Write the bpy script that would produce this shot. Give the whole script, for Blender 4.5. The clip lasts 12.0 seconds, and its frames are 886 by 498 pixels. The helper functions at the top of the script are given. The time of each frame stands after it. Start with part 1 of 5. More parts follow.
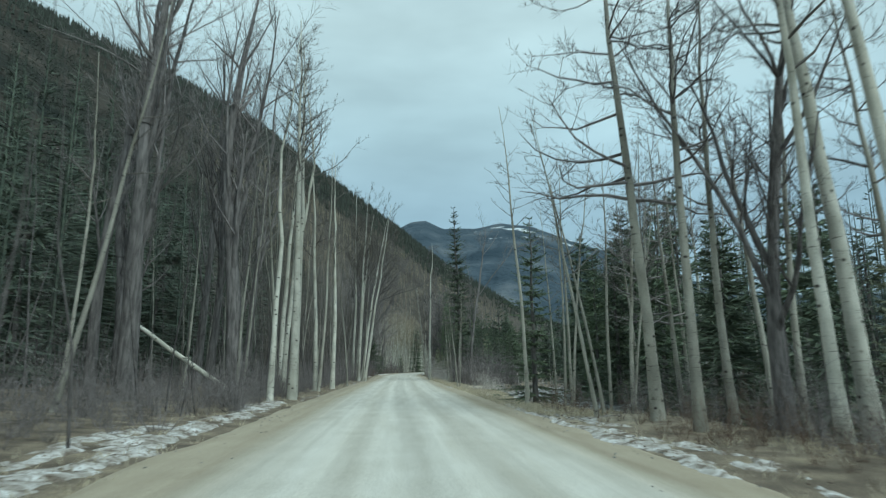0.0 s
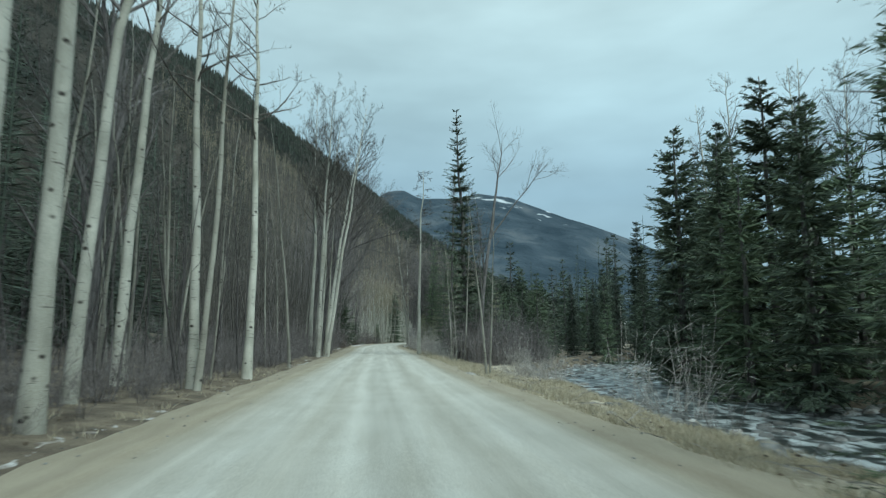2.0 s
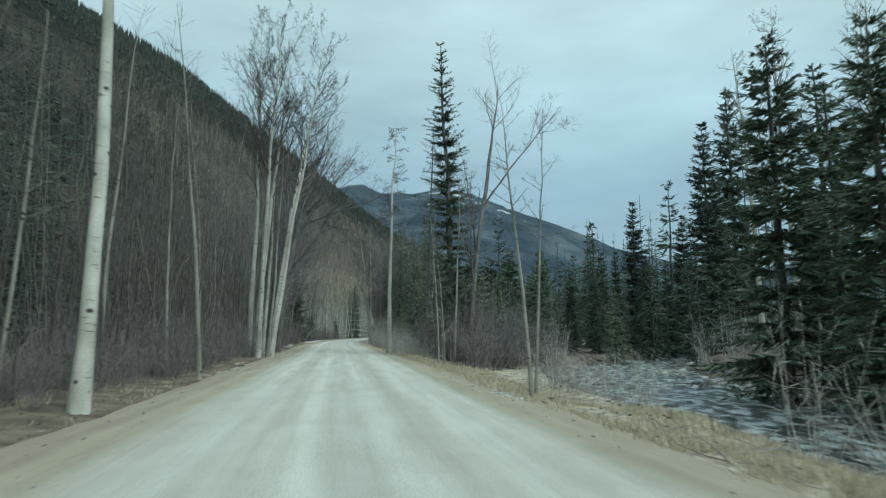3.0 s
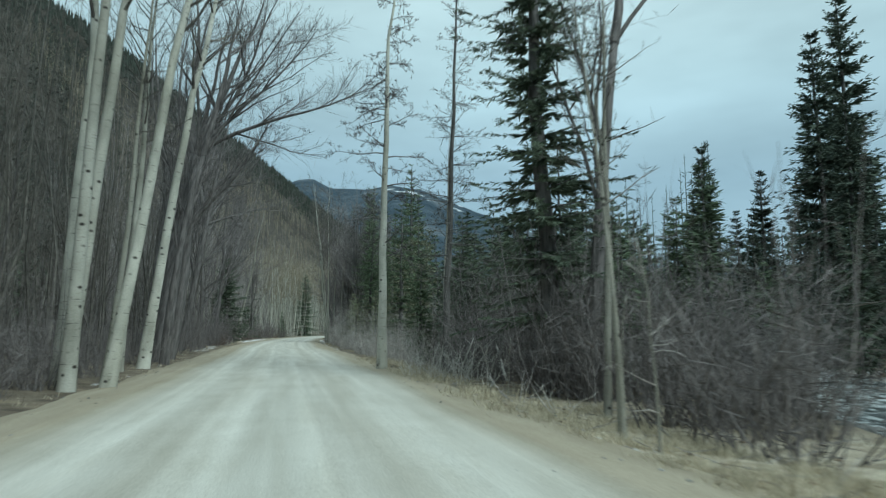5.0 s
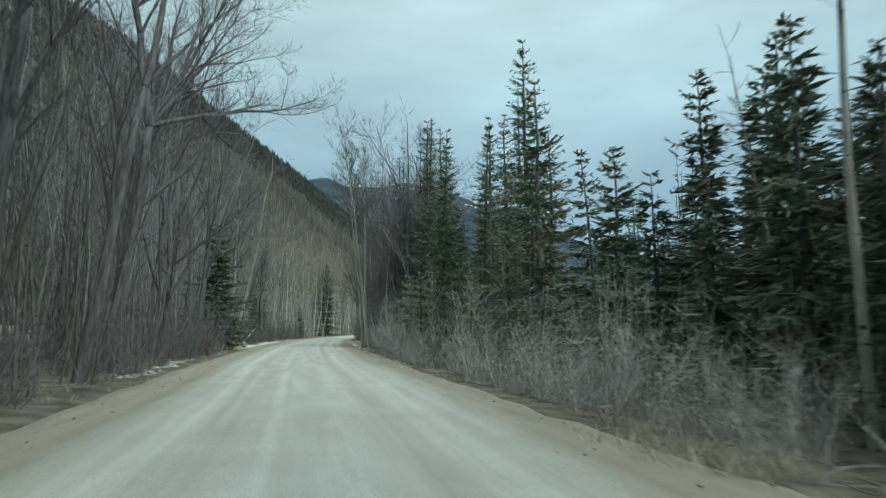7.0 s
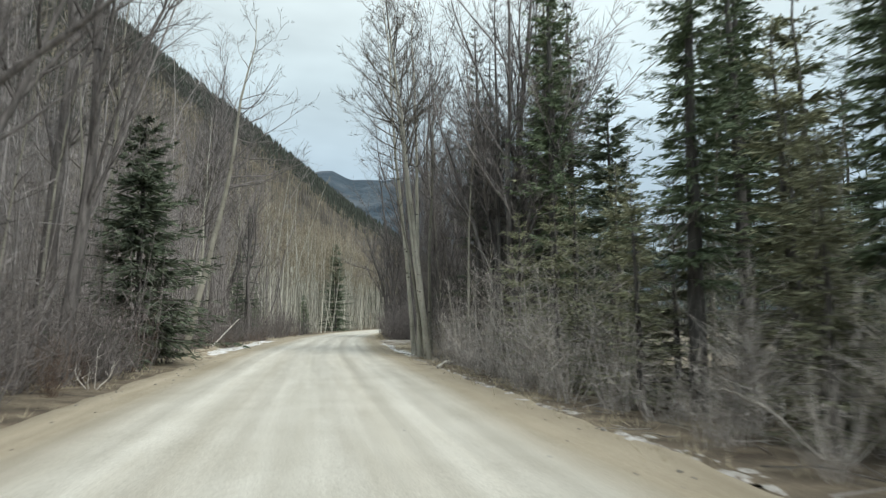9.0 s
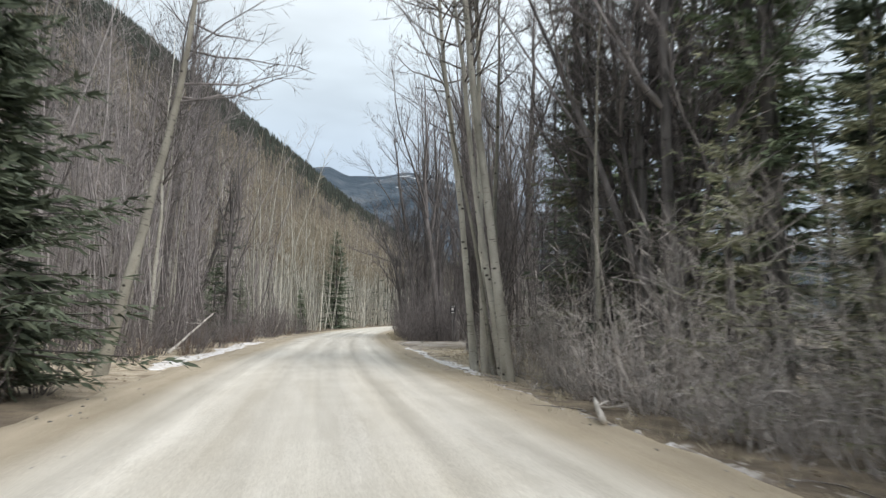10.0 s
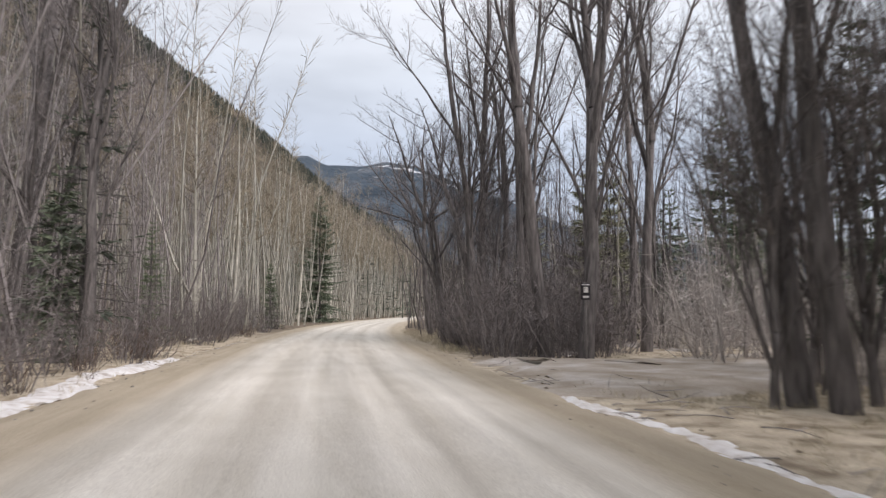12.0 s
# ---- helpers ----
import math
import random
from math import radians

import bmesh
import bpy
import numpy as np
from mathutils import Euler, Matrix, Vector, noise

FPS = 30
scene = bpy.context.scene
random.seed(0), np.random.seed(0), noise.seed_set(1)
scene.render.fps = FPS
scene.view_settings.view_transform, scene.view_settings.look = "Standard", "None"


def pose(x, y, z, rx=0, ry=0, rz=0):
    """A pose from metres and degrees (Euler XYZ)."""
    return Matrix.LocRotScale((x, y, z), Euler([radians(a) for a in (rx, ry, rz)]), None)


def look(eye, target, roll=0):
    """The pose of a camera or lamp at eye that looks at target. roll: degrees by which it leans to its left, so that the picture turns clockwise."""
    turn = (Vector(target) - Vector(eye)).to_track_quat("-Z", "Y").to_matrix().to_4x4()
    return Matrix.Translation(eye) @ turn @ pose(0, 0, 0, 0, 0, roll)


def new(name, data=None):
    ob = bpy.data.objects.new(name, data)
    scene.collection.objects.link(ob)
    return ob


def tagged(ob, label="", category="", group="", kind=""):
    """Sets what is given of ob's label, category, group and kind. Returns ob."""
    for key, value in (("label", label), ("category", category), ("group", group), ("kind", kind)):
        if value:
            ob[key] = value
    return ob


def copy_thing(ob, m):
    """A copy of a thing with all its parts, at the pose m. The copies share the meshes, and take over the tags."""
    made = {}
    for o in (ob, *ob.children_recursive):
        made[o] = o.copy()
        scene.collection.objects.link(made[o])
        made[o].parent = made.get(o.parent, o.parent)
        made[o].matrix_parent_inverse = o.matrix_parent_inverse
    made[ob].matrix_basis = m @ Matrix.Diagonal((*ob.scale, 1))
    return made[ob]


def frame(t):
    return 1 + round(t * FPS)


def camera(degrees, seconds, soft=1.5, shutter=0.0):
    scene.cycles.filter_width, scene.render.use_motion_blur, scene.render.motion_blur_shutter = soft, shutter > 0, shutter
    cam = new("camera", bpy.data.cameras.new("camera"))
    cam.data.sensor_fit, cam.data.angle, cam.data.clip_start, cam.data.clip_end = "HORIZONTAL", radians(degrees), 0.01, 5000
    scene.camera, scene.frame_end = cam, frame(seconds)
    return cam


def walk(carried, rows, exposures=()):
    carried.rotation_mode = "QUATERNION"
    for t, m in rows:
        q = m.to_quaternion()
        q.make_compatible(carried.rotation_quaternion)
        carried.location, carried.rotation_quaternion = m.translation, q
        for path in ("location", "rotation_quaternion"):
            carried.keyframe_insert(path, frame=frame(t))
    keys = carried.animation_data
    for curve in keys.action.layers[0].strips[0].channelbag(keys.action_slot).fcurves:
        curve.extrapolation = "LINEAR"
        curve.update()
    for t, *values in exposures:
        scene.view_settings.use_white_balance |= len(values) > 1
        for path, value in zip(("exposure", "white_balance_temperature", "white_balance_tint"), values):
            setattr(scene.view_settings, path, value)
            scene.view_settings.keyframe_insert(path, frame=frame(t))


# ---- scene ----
cam = camera(70.0, 12.0, 1.3, 0.25)
PATH = [
    (0, pose(0.000, 0.000, 1.392, 100.614, 0.358, -3.141)),
    (0.5, pose(-0.067, 5.372, 1.403, 99.865, 0.582, -3.294)),
    (1, pose(-0.151, 10.748, 1.413, 99.184, 0.653, -3.609)),
    (1.5, pose(-0.266, 16.132, 1.421, 98.582, 0.240, -4.193)),
    (2, pose(-0.398, 21.525, 1.420, 97.955, 0.113, -5.302)),
    (2.5, pose(-0.524, 26.921, 1.413, 97.640, -0.123, -6.982)),
    (3, pose(-0.607, 32.318, 1.388, 97.539, 0.077, -9.011)),
    (5, pose(-0.529, 54.010, 1.327, 97.326, -0.063, -13.507)),
    (5.5, pose(-0.560, 59.465, 1.323, 97.184, 0.396, -13.172)),
    (6, pose(-0.661, 64.947, 1.343, 97.230, 0.207, -12.923)),
    (6.5, pose(-0.798, 70.443, 1.376, 97.223, 0.380, -12.400)),
    (8.5, pose(-1.086, 92.329, 1.399, 96.641, 0.379, -11.720)),
    (9, pose(-1.158, 97.769, 1.400, 96.555, 0.425, -11.748)),
    (9.5, pose(-1.225, 103.169, 1.399, 96.446, 0.368, -11.834)),
    (10, pose(-1.271, 108.513, 1.404, 96.275, 0.194, -12.024)),
    (10.5, pose(-1.265, 113.788, 1.408, 96.050, 0.098, -12.448)),
    (11, pose(-1.212, 119.017, 1.410, 95.788, -0.027, -12.967)),
    (11.5, pose(-1.101, 124.271, 1.399, 95.552, 0.118, -13.534)),
    (12, pose(-0.958, 129.537, 1.406, 95.482, 0.072, -14.008)),
]

# exposure and white balance of the film camera: cool green first, neutral later
EXPOSURES = [(0.0, 0.0, 5750, -10), (6.7, 0.0, 5750, -10), (8.5, 0.3, 6550, -2), (9.0, 0.42, 6600, 6), (9.5, 0.5, 6480, 8), (10.5, 0.57, 6850, 20), (11.5, 0.55, 6900, 23), (12.0, 0.45, 6850, 22)]
walk(cam, PATH, EXPOSURES)

# ---- light: overcast day ----
SUN_EL, SUN_AZ = 42.0, 150.0
world = bpy.data.worlds.new("overcast_sky")
scene.world = world
world.use_nodes = True
wn, wl = world.node_tree.nodes, world.node_tree.links
wn.clear()
w_out = wn.new("ShaderNodeOutputWorld")
w_bg = wn.new("ShaderNodeBackground")
w_bg.inputs["Strength"].default_value = 1.0
w_sky = wn.new("ShaderNodeTexSky")
w_sky.sky_type, w_sky.sun_disc = "NISHITA", False
w_sky.sun_elevation, w_sky.sun_rotation = radians(SUN_EL), radians(SUN_AZ)
w_dim = wn.new("ShaderNodeVectorMath")
w_dim.operation = "SCALE"
w_dim.inputs["Scale"].default_value = 0.10
w_co = wn.new("ShaderNodeTexCoord")
w_sep = wn.new("ShaderNodeSeparateXYZ")
w_ramp = wn.new("ShaderNodeValToRGB")       # cloud deck: blue grey low down, bright overhead
cr = w_ramp.color_ramp
cr.elements[0].position, cr.elements[0].color = 0.0, (0.42, 0.51, 0.60, 1)
cr.elements[1].position, cr.elements[1].color = 1.0, (0.80, 0.84, 0.87, 1)
for p, c in ((0.22, (0.45, 0.56, 0.66, 1)), (0.36, (0.62, 0.73, 0.79, 1)), (0.5, (0.76, 0.85, 0.88, 1))):
    e = cr.elements.new(p)
    e.color = c
w_map = wn.new("ShaderNodeMapping")
w_map.inputs["Scale"].default_value = (1.6, 1.6, 5.0)
w_noise = wn.new("ShaderNodeTexNoise")
w_noise.inputs["Scale"].default_value, w_noise.inputs["Detail"].default_value = 1.7, 4
w_mod = wn.new("ShaderNodeMapRange")
w_mod.inputs["From Min"].default_value, w_mod.inputs["From Max"].default_value = 0.3, 0.7
w_mod.inputs["To Min"].default_value, w_mod.inputs["To Max"].default_value = 0.80, 1.12
w_mul = wn.new("ShaderNodeVectorMath")
w_mul.operation = "SCALE"
w_mix = wn.new("ShaderNodeMix")
w_mix.data_type = "RGBA"
w_mix.inputs["Factor"].default_value = 0.88
wl.new(w_co.outputs["Generated"], w_sep.inputs[0])
wl.new(w_sep.outputs["Z"], w_ramp.inputs["Fac"])
wl.new(w_co.outputs["Generated"], w_map.inputs["Vector"])
wl.new(w_map.outputs["Vector"], w_noise.inputs["Vector"])
wl.new(w_noise.outputs["Fac"], w_mod.inputs["Value"])
wl.new(w_ramp.outputs["Color"], w_mul.inputs[0])
wl.new(w_mod.outputs["Result"], w_mul.inputs["Scale"])
wl.new(w_sky.outputs["Color"], w_dim.inputs[0])
wl.new(w_dim.outputs["Vector"], w_mix.inputs["A"])
wl.new(w_mul.outputs["Vector"], w_mix.inputs["B"])
wl.new(w_mix.outputs["Result"], w_bg.inputs["Color"])
wl.new(w_bg.outputs["Background"], w_out.inputs["Surface"])

sun_data = bpy.data.lights.new("sun", "SUN")
sun_data.energy, sun_data.angle, sun_data.color = 1.6, radians(25), (1.0, 0.97, 0.92)
sun = new("sun", sun_data)
sun.matrix_world = look((0, 0, 100), (-100 * math.sin(radians(SUN_AZ)), -100 * math.cos(radians(SUN_AZ)), 100 - 100 * math.tan(radians(SUN_EL))))


# ---- materials ----
def nodes(name, rough=0.9, spec=0.2):
    m = bpy.data.materials.new(name)
    m.use_nodes = True
    nt = m.node_tree
    b = nt.nodes["Principled BSDF"]
    b.inputs["Roughness"].default_value = rough
    b.inputs["Specular IOR Level"].default_value = spec
    return m, nt, b


def tex(nt, scale, detail=4, stretch=(1, 1, 1), coord="Object", kind="noise"):
    co = nt.nodes.new("ShaderNodeTexCoord")
    mp = nt.nodes.new("ShaderNodeMapping")
    mp.inputs["Scale"].default_value = stretch
    nt.links.new(co.outputs[coord], mp.inputs["Vector"])
    if kind == "noise":
        t = nt.nodes.new("ShaderNodeTexNoise")
        t.inputs["Detail"].default_value = detail
        out = t.outputs["Fac"]
    else:
        t = nt.nodes.new("ShaderNodeTexVoronoi")
        out = t.outputs["Distance"]
    t.inputs["Scale"].default_value = scale
    nt.links.new(mp.outputs["Vector"], t.inputs["Vector"])
    return out


def ramp(nt, value, stops):
    r = nt.nodes.new("ShaderNodeValToRGB")
    e = r.color_ramp.elements
    e[0].position, e[0].color = stops[0][0], (*stops[0][1], 1)
    e[1].position, e[1].color = stops[-1][0], (*stops[-1][1], 1)
    for p, c in stops[1:-1]:
        e.new(p).color = (*c, 1)
    nt.links.new(value, r.inputs["Fac"])
    return r.outputs["Color"]


def blend(nt, fac, a, b, mode="MIX"):
    m = nt.nodes.new("ShaderNodeMix")
    m.data_type, m.blend_type = "RGBA", mode
    for socket, v in (("Factor", fac), ("A", a), ("B", b)):
        if isinstance(v, (int, float)):
            m.inputs[socket].default_value = v
        elif isinstance(v, tuple):
            m.inputs[socket].default_value = (*v, 1)
        else:
            nt.links.new(v, m.inputs[socket])
    return m.outputs["Result"]


def span(nt, value, a, b, lo=0.0, hi=1.0):
    m = nt.nodes.new("ShaderNodeMapRange")
    for k, v in (("From Min", a), ("From Max", b), ("To Min", lo), ("To Max", hi)):
        m.inputs[k].default_value = v
    nt.links.new(value, m.inputs["Value"])
    return m.outputs["Result"]


def relief(nt, b, height, strength=0.5, distance=0.02):
    n = nt.nodes.new("ShaderNodeBump")
    n.inputs["Strength"].default_value, n.inputs["Distance"].default_value = strength, distance
    nt.links.new(height, n.inputs["Height"])
    nt.links.new(n.outputs["Normal"], b.inputs["Normal"])


def lively(nt, colour, amount=0.35):
    """Colour varied from object to object and from piece to piece."""
    i = nt.nodes.new("ShaderNodeObjectInfo")
    g = nt.nodes.new("ShaderNodeNewGeometry")
    v = span(nt, i.outputs["Random"], 0, 1, 1 - amount, 1 + amount)
    v2 = span(nt, g.outputs["Random Per Island"], 0, 1, 1 - amount, 1 + amount)
    mul = nt.nodes.new("ShaderNodeMath")
    mul.operation = "MULTIPLY"
    nt.links.new(v, mul.inputs[0])
    nt.links.new(v2, mul.inputs[1])
    s = nt.nodes.new("ShaderNodeVectorMath")
    s.operation = "SCALE"
    nt.links.new(colour, s.inputs[0])
    nt.links.new(mul.outputs[0], s.inputs["Scale"])
    return s.outputs["Vector"]


def aspen_bark(name, pale, dull, scar):
    m, nt, b = nodes(name, 0.8, 0.25)
    base = ramp(nt, tex(nt, 2.2, 5, (1, 1, 0.5)), [(0.3, dull), (0.62, pale)])
    base = blend(nt, 1.0, base, ramp(nt, tex(nt, 0.55, 4, (1, 1, 0.35)), [(0.34, (0.70, 0.69, 0.65)), (0.56, (1, 1, 1))]), "MULTIPLY")   # algae and dirt in long patches
    fine = ramp(nt, tex(nt, 30, 3, (1, 1, 3)), [(0.25, (0.72, 0.72, 0.70)), (0.7, (1, 1, 1))])
    base = blend(nt, 1.0, base, fine, "MULTIPLY")
    knots = tex(nt, 3.0, 2, (1.0, 1.0, 1.5), kind="voronoi")
    base = blend(nt, ramp(nt, knots, [(0.10, (1, 1, 1)), (0.22, (0, 0, 0))]), base, scar)
    bands = tex(nt, 7, 3, (0.5, 0.5, 4.0))
    base = blend(nt, ramp(nt, bands, [(0.63, (0, 0, 0)), (0.74, (0.8, 0.8, 0.8))]), base, scar)
    nt.links.new(lively(nt, base, 0.2), b.inputs["Base Color"])
    relief(nt, b, tex(nt, 18, 5), 0.5, 0.02)
    return m


def furrowed_bark(name, dark, light):
    m, nt, b = nodes(name, 0.95, 0.1)
    t = tex(nt, 9, 6, (1, 1, 0.16))
    nt.links.new(lively(nt, ramp(nt, t, [(0.35, dark), (0.7, light)]), 0.15), b.inputs["Base Color"])
    relief(nt, b, t, 0.8, 0.05)
    return m


def twig_stuff(name, dark, light, amount=0.3):
    m, nt, b = nodes(name, 0.85, 0.2)
    nt.links.new(lively(nt, ramp(nt, tex(nt, 4, 3), [(0.35, dark), (0.68, light)]), amount), b.inputs["Base Color"])
    return m


BARK_PALE = aspen_bark("aspen_bark", (0.68, 0.67, 0.61), (0.42, 0.415, 0.37), (0.045, 0.04, 0.035))
BARK_GREY = aspen_bark("aspen_bark_grey", (0.45, 0.44, 0.39), (0.27, 0.262, 0.232), (0.04, 0.036, 0.032))
BARK_DARK = furrowed_bark("cottonwood_bark", (0.095, 0.089, 0.088), (0.23, 0.215, 0.21))
BARK_SPRUCE = furrowed_bark("spruce_bark", (0.080, 0.077, 0.075), (0.19, 0.182, 0.176))
TWIG = twig_stuff("aspen_twigs", (0.10, 0.092, 0.083), (0.20, 0.185, 0.165))
TWIG_BROWN = twig_stuff("brown_stems", (0.26, 0.24, 0.237), (0.45, 0.418, 0.413), 0.25)
TWIG_TAN = twig_stuff("tan_twigs", (0.215, 0.187, 0.14), (0.36, 0.317, 0.24))
TWIG_DARK = twig_stuff("dark_twigs", (0.125, 0.115, 0.113), (0.25, 0.232, 0.228))
TWIG_GREY = twig_stuff("willow_twigs", (0.27, 0.255, 0.24), (0.48, 0.452, 0.43), 0.3)
TWIG_PLUM = twig_stuff("plum_grey_twigs", (0.100, 0.092, 0.090), (0.195, 0.180, 0.177), 0.3)
TWIG_RED = twig_stuff("red_brown_stems", (0.11, 0.075, 0.058), (0.20, 0.145, 0.11), 0.35)
NEEDLES = twig_stuff("spruce_needles", (0.078, 0.106, 0.075), (0.147, 0.183, 0.122), 0.3)
NEEDLES_HILL = twig_stuff("hillside_needles", (0.034, 0.041, 0.035), (0.067, 0.076, 0.062), 0.3)
NEEDLES_LIGHT = twig_stuff("fresh_spruce_needles", (0.102, 0.138, 0.088), (0.19, 0.235, 0.148), 0.3)
NEEDLES_DARK = twig_stuff("dark_spruce_needles", (0.070, 0.090, 0.075), (0.132, 0.156, 0.118), 0.3)
NEEDLES_DEEP = twig_stuff("deep_green_needles", (0.086, 0.110, 0.083), (0.159, 0.192, 0.132), 0.3)
NEEDLES_WARM = twig_stuff("olive_needles", (0.20, 0.212, 0.142), (0.33, 0.34, 0.23), 0.3)
STRAW = twig_stuff("dry_grass", (0.42, 0.375, 0.275), (0.68, 0.615, 0.47), 0.3)
LITTER = twig_stuff("leaf_litter", (0.075, 0.055, 0.04), (0.22, 0.175, 0.125), 0.4)
DEADWOOD = twig_stuff("bleached_wood", (0.42, 0.40, 0.36), (0.70, 0.68, 0.64), 0.15)
STONE = twig_stuff("river_stone", (0.16, 0.16, 0.155), (0.36, 0.36, 0.35), 0.4)

SNOW, nt, b = nodes("old_snow", 0.7, 0.3)
c = ramp(nt, tex(nt, 3.0, 8), [(0.36, (0.17, 0.14, 0.11)), (0.47, (0.38, 0.355, 0.32)), (0.57, (0.54, 0.525, 0.505)), (0.72, (0.76, 0.77, 0.77))])
c = blend(nt, 1.0, c, ramp(nt, tex(nt, 16, 5), [(0.36, (0.42, 0.36, 0.30)), (0.47, (1, 1, 1))]), "MULTIPLY")   # leaves and grit lying in it
nt.links.new(c, b.inputs["Base Color"])
relief(nt, b, tex(nt, 9, 6), 0.7, 0.05)

SNOW_CLEAN, nt, b = nodes("ploughed_snow", 0.7, 0.3)
c = ramp(nt, tex(nt, 4.0, 8), [(0.30, (0.42, 0.38, 0.33)), (0.42, (0.70, 0.68, 0.65)), (0.6, (0.86, 0.87, 0.87))])
nt.links.new(c, b.inputs["Base Color"])
relief(nt, b, tex(nt, 12, 6), 0.8, 0.06)

WATER, nt, b = nodes("river_water", 0.3, 0.9)
c = ramp(nt, tex(nt, 0.6, 4, (1, 0.6, 1)), [(0.4, (0.020, 0.026, 0.026)), (0.7, (0.05, 0.06, 0.055))])
# pale patches: white water, with the sky's reflection painted in
foam_glints = ramp(nt, tex(nt, 2.0, 8, (1.0, 0.6, 1)), [(0.47, (0, 0, 0)), (0.58, (0.9, 0.9, 0.9))])
nt.links.new(blend(nt, foam_glints, c, (0.62, 0.66, 0.67)), b.inputs["Base Color"])
relief(nt, b, tex(nt, 3.4, 4, (1.0, 0.55, 1)), 0.85, 0.2)

# gravel: u is the distance from the road's middle, v the way along it
GRAVEL, nt, b = nodes("gravel_road", 0.92, 0.15)
uv = nt.nodes.new("ShaderNodeUVMap")
sep = nt.nodes.new("ShaderNodeSeparateXYZ")
nt.links.new(uv.outputs["UV"], sep.inputs[0])
mp = nt.nodes.new("ShaderNodeMapping")
mp.inputs["Scale"].default_value = (2.0, 0.012, 1)
nt.links.new(uv.outputs["UV"], mp.inputs["Vector"])
streak = nt.nodes.new("ShaderNodeTexNoise")
streak.inputs["Scale"].default_value, streak.inputs["Detail"].default_value = 1.0, 6
nt.links.new(mp.outputs["Vector"], streak.inputs["Vector"])
wob = span(nt, tex(nt, 0.06, 2), 0.3, 0.7, -0.25, 0.25)
add = nt.nodes.new("ShaderNodeMath")
nt.links.new(sep.outputs["X"], add.inputs[0])
nt.links.new(wob, add.inputs[1])
across = span(nt, add.outputs[0], -4.0, 4.0, 0, 1)
PALE, DAMP, TAN = (0.72, 0.71, 0.66), (0.60, 0.582, 0.525), (0.455, 0.405, 0.32)
lanes = ramp(nt, across, [(0.0, TAN), (0.13, TAN), (0.22, DAMP), (0.30, PALE), (0.38, DAMP), (0.46, PALE), (0.52, (0.62, 0.61, 0.56)),
                          (0.585, PALE), (0.66, DAMP), (0.74, PALE), (0.83, DAMP), (0.90, TAN), (1.0, TAN)])
worn = blend(nt, 1.0, lanes, ramp(nt, streak.outputs["Fac"], [(0.28, (0.80, 0.795, 0.785)), (0.7, (1.09, 1.09, 1.09))]), "MULTIPLY")
worn = blend(nt, 1.0, worn, ramp(nt, tex(nt, 55, 3), [(0.25, (0.70, 0.69, 0.67)), (0.65, (1.06, 1.06, 1.05))]), "MULTIPLY")
worn = blend(nt, 1.0, worn, ramp(nt, tex(nt, 0.9, 6), [(0.3, (0.93, 0.925, 0.91)), (0.7, (1.03, 1.03, 1.03))]), "MULTIPLY")
worn = blend(nt, 1.0, worn, ramp(nt, tex(nt, 3.0, 8, (1, 0.1, 1)), [(0.3, (0.90, 0.89, 0.87)), (0.55, (1.0, 1.0, 1.0)), (0.75, (1.05, 1.05, 1.05))]), "MULTIPLY")
dry = span(nt, sep.outputs["Y"], 85, 120, 1.0, 1.13)       # gravel colour multiplied by up to 1.13 further along
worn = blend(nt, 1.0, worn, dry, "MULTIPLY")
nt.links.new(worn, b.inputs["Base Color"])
relief(nt, b, tex(nt, 60, 4), 0.5, 0.015)

GROUND, nt, b = nodes("forest_floor", 0.95, 0.1)
litter = ramp(nt, tex(nt, 1.3, 8), [(0.3, (0.12, 0.10, 0.082)), (0.5, (0.225, 0.19, 0.152)), (0.7, (0.37, 0.315, 0.235))])
litter = blend(nt, 1.0, litter, ramp(nt, tex(nt, 40, 3), [(0.3, (0.55, 0.55, 0.55)), (0.7, (1.15, 1.15, 1.1))]), "MULTIPLY")
co = nt.nodes.new("ShaderNodeTexCoord")
s3 = nt.nodes.new("ShaderNodeSeparateXYZ")
nt.links.new(co.outputs["Object"], s3.inputs[0])
straw = ramp(nt, tex(nt, 2.0, 8), [(0.32, (0.30, 0.25, 0.19)), (0.48, (0.56, 0.495, 0.39)), (0.66, (0.72, 0.655, 0.53))])
straw = blend(nt, 1.0, straw, ramp(nt, tex(nt, 35, 3), [(0.3, (0.7, 0.69, 0.67)), (0.7, (1.1, 1.1, 1.08))]), "MULTIPLY")
open_ground = blend(nt, 1.0, span(nt, s3.outputs["Y"], 118, 128), span(nt, s3.outputs["Y"], 176, 162), "MULTIPLY")
verge = blend(nt, 1.0, span(nt, s3.outputs["Y"], 14, 22), span(nt, s3.outputs["Y"], 72, 62), "MULTIPLY")
verge = blend(nt, 1.0, verge, blend(nt, 1.0, span(nt, s3.outputs["X"], 2, 3), span(nt, s3.outputs["X"], 9.5, 7.5), "MULTIPLY"), "MULTIPLY")
litter = blend(nt, blend(nt, 1.0, open_ground, verge, "ADD"), litter, straw)   # the clearing and the river verge lie in old grass
nt.links.new(litter, b.inputs["Base Color"])
relief(nt, b, tex(nt, 22, 6), 0.8, 0.06)

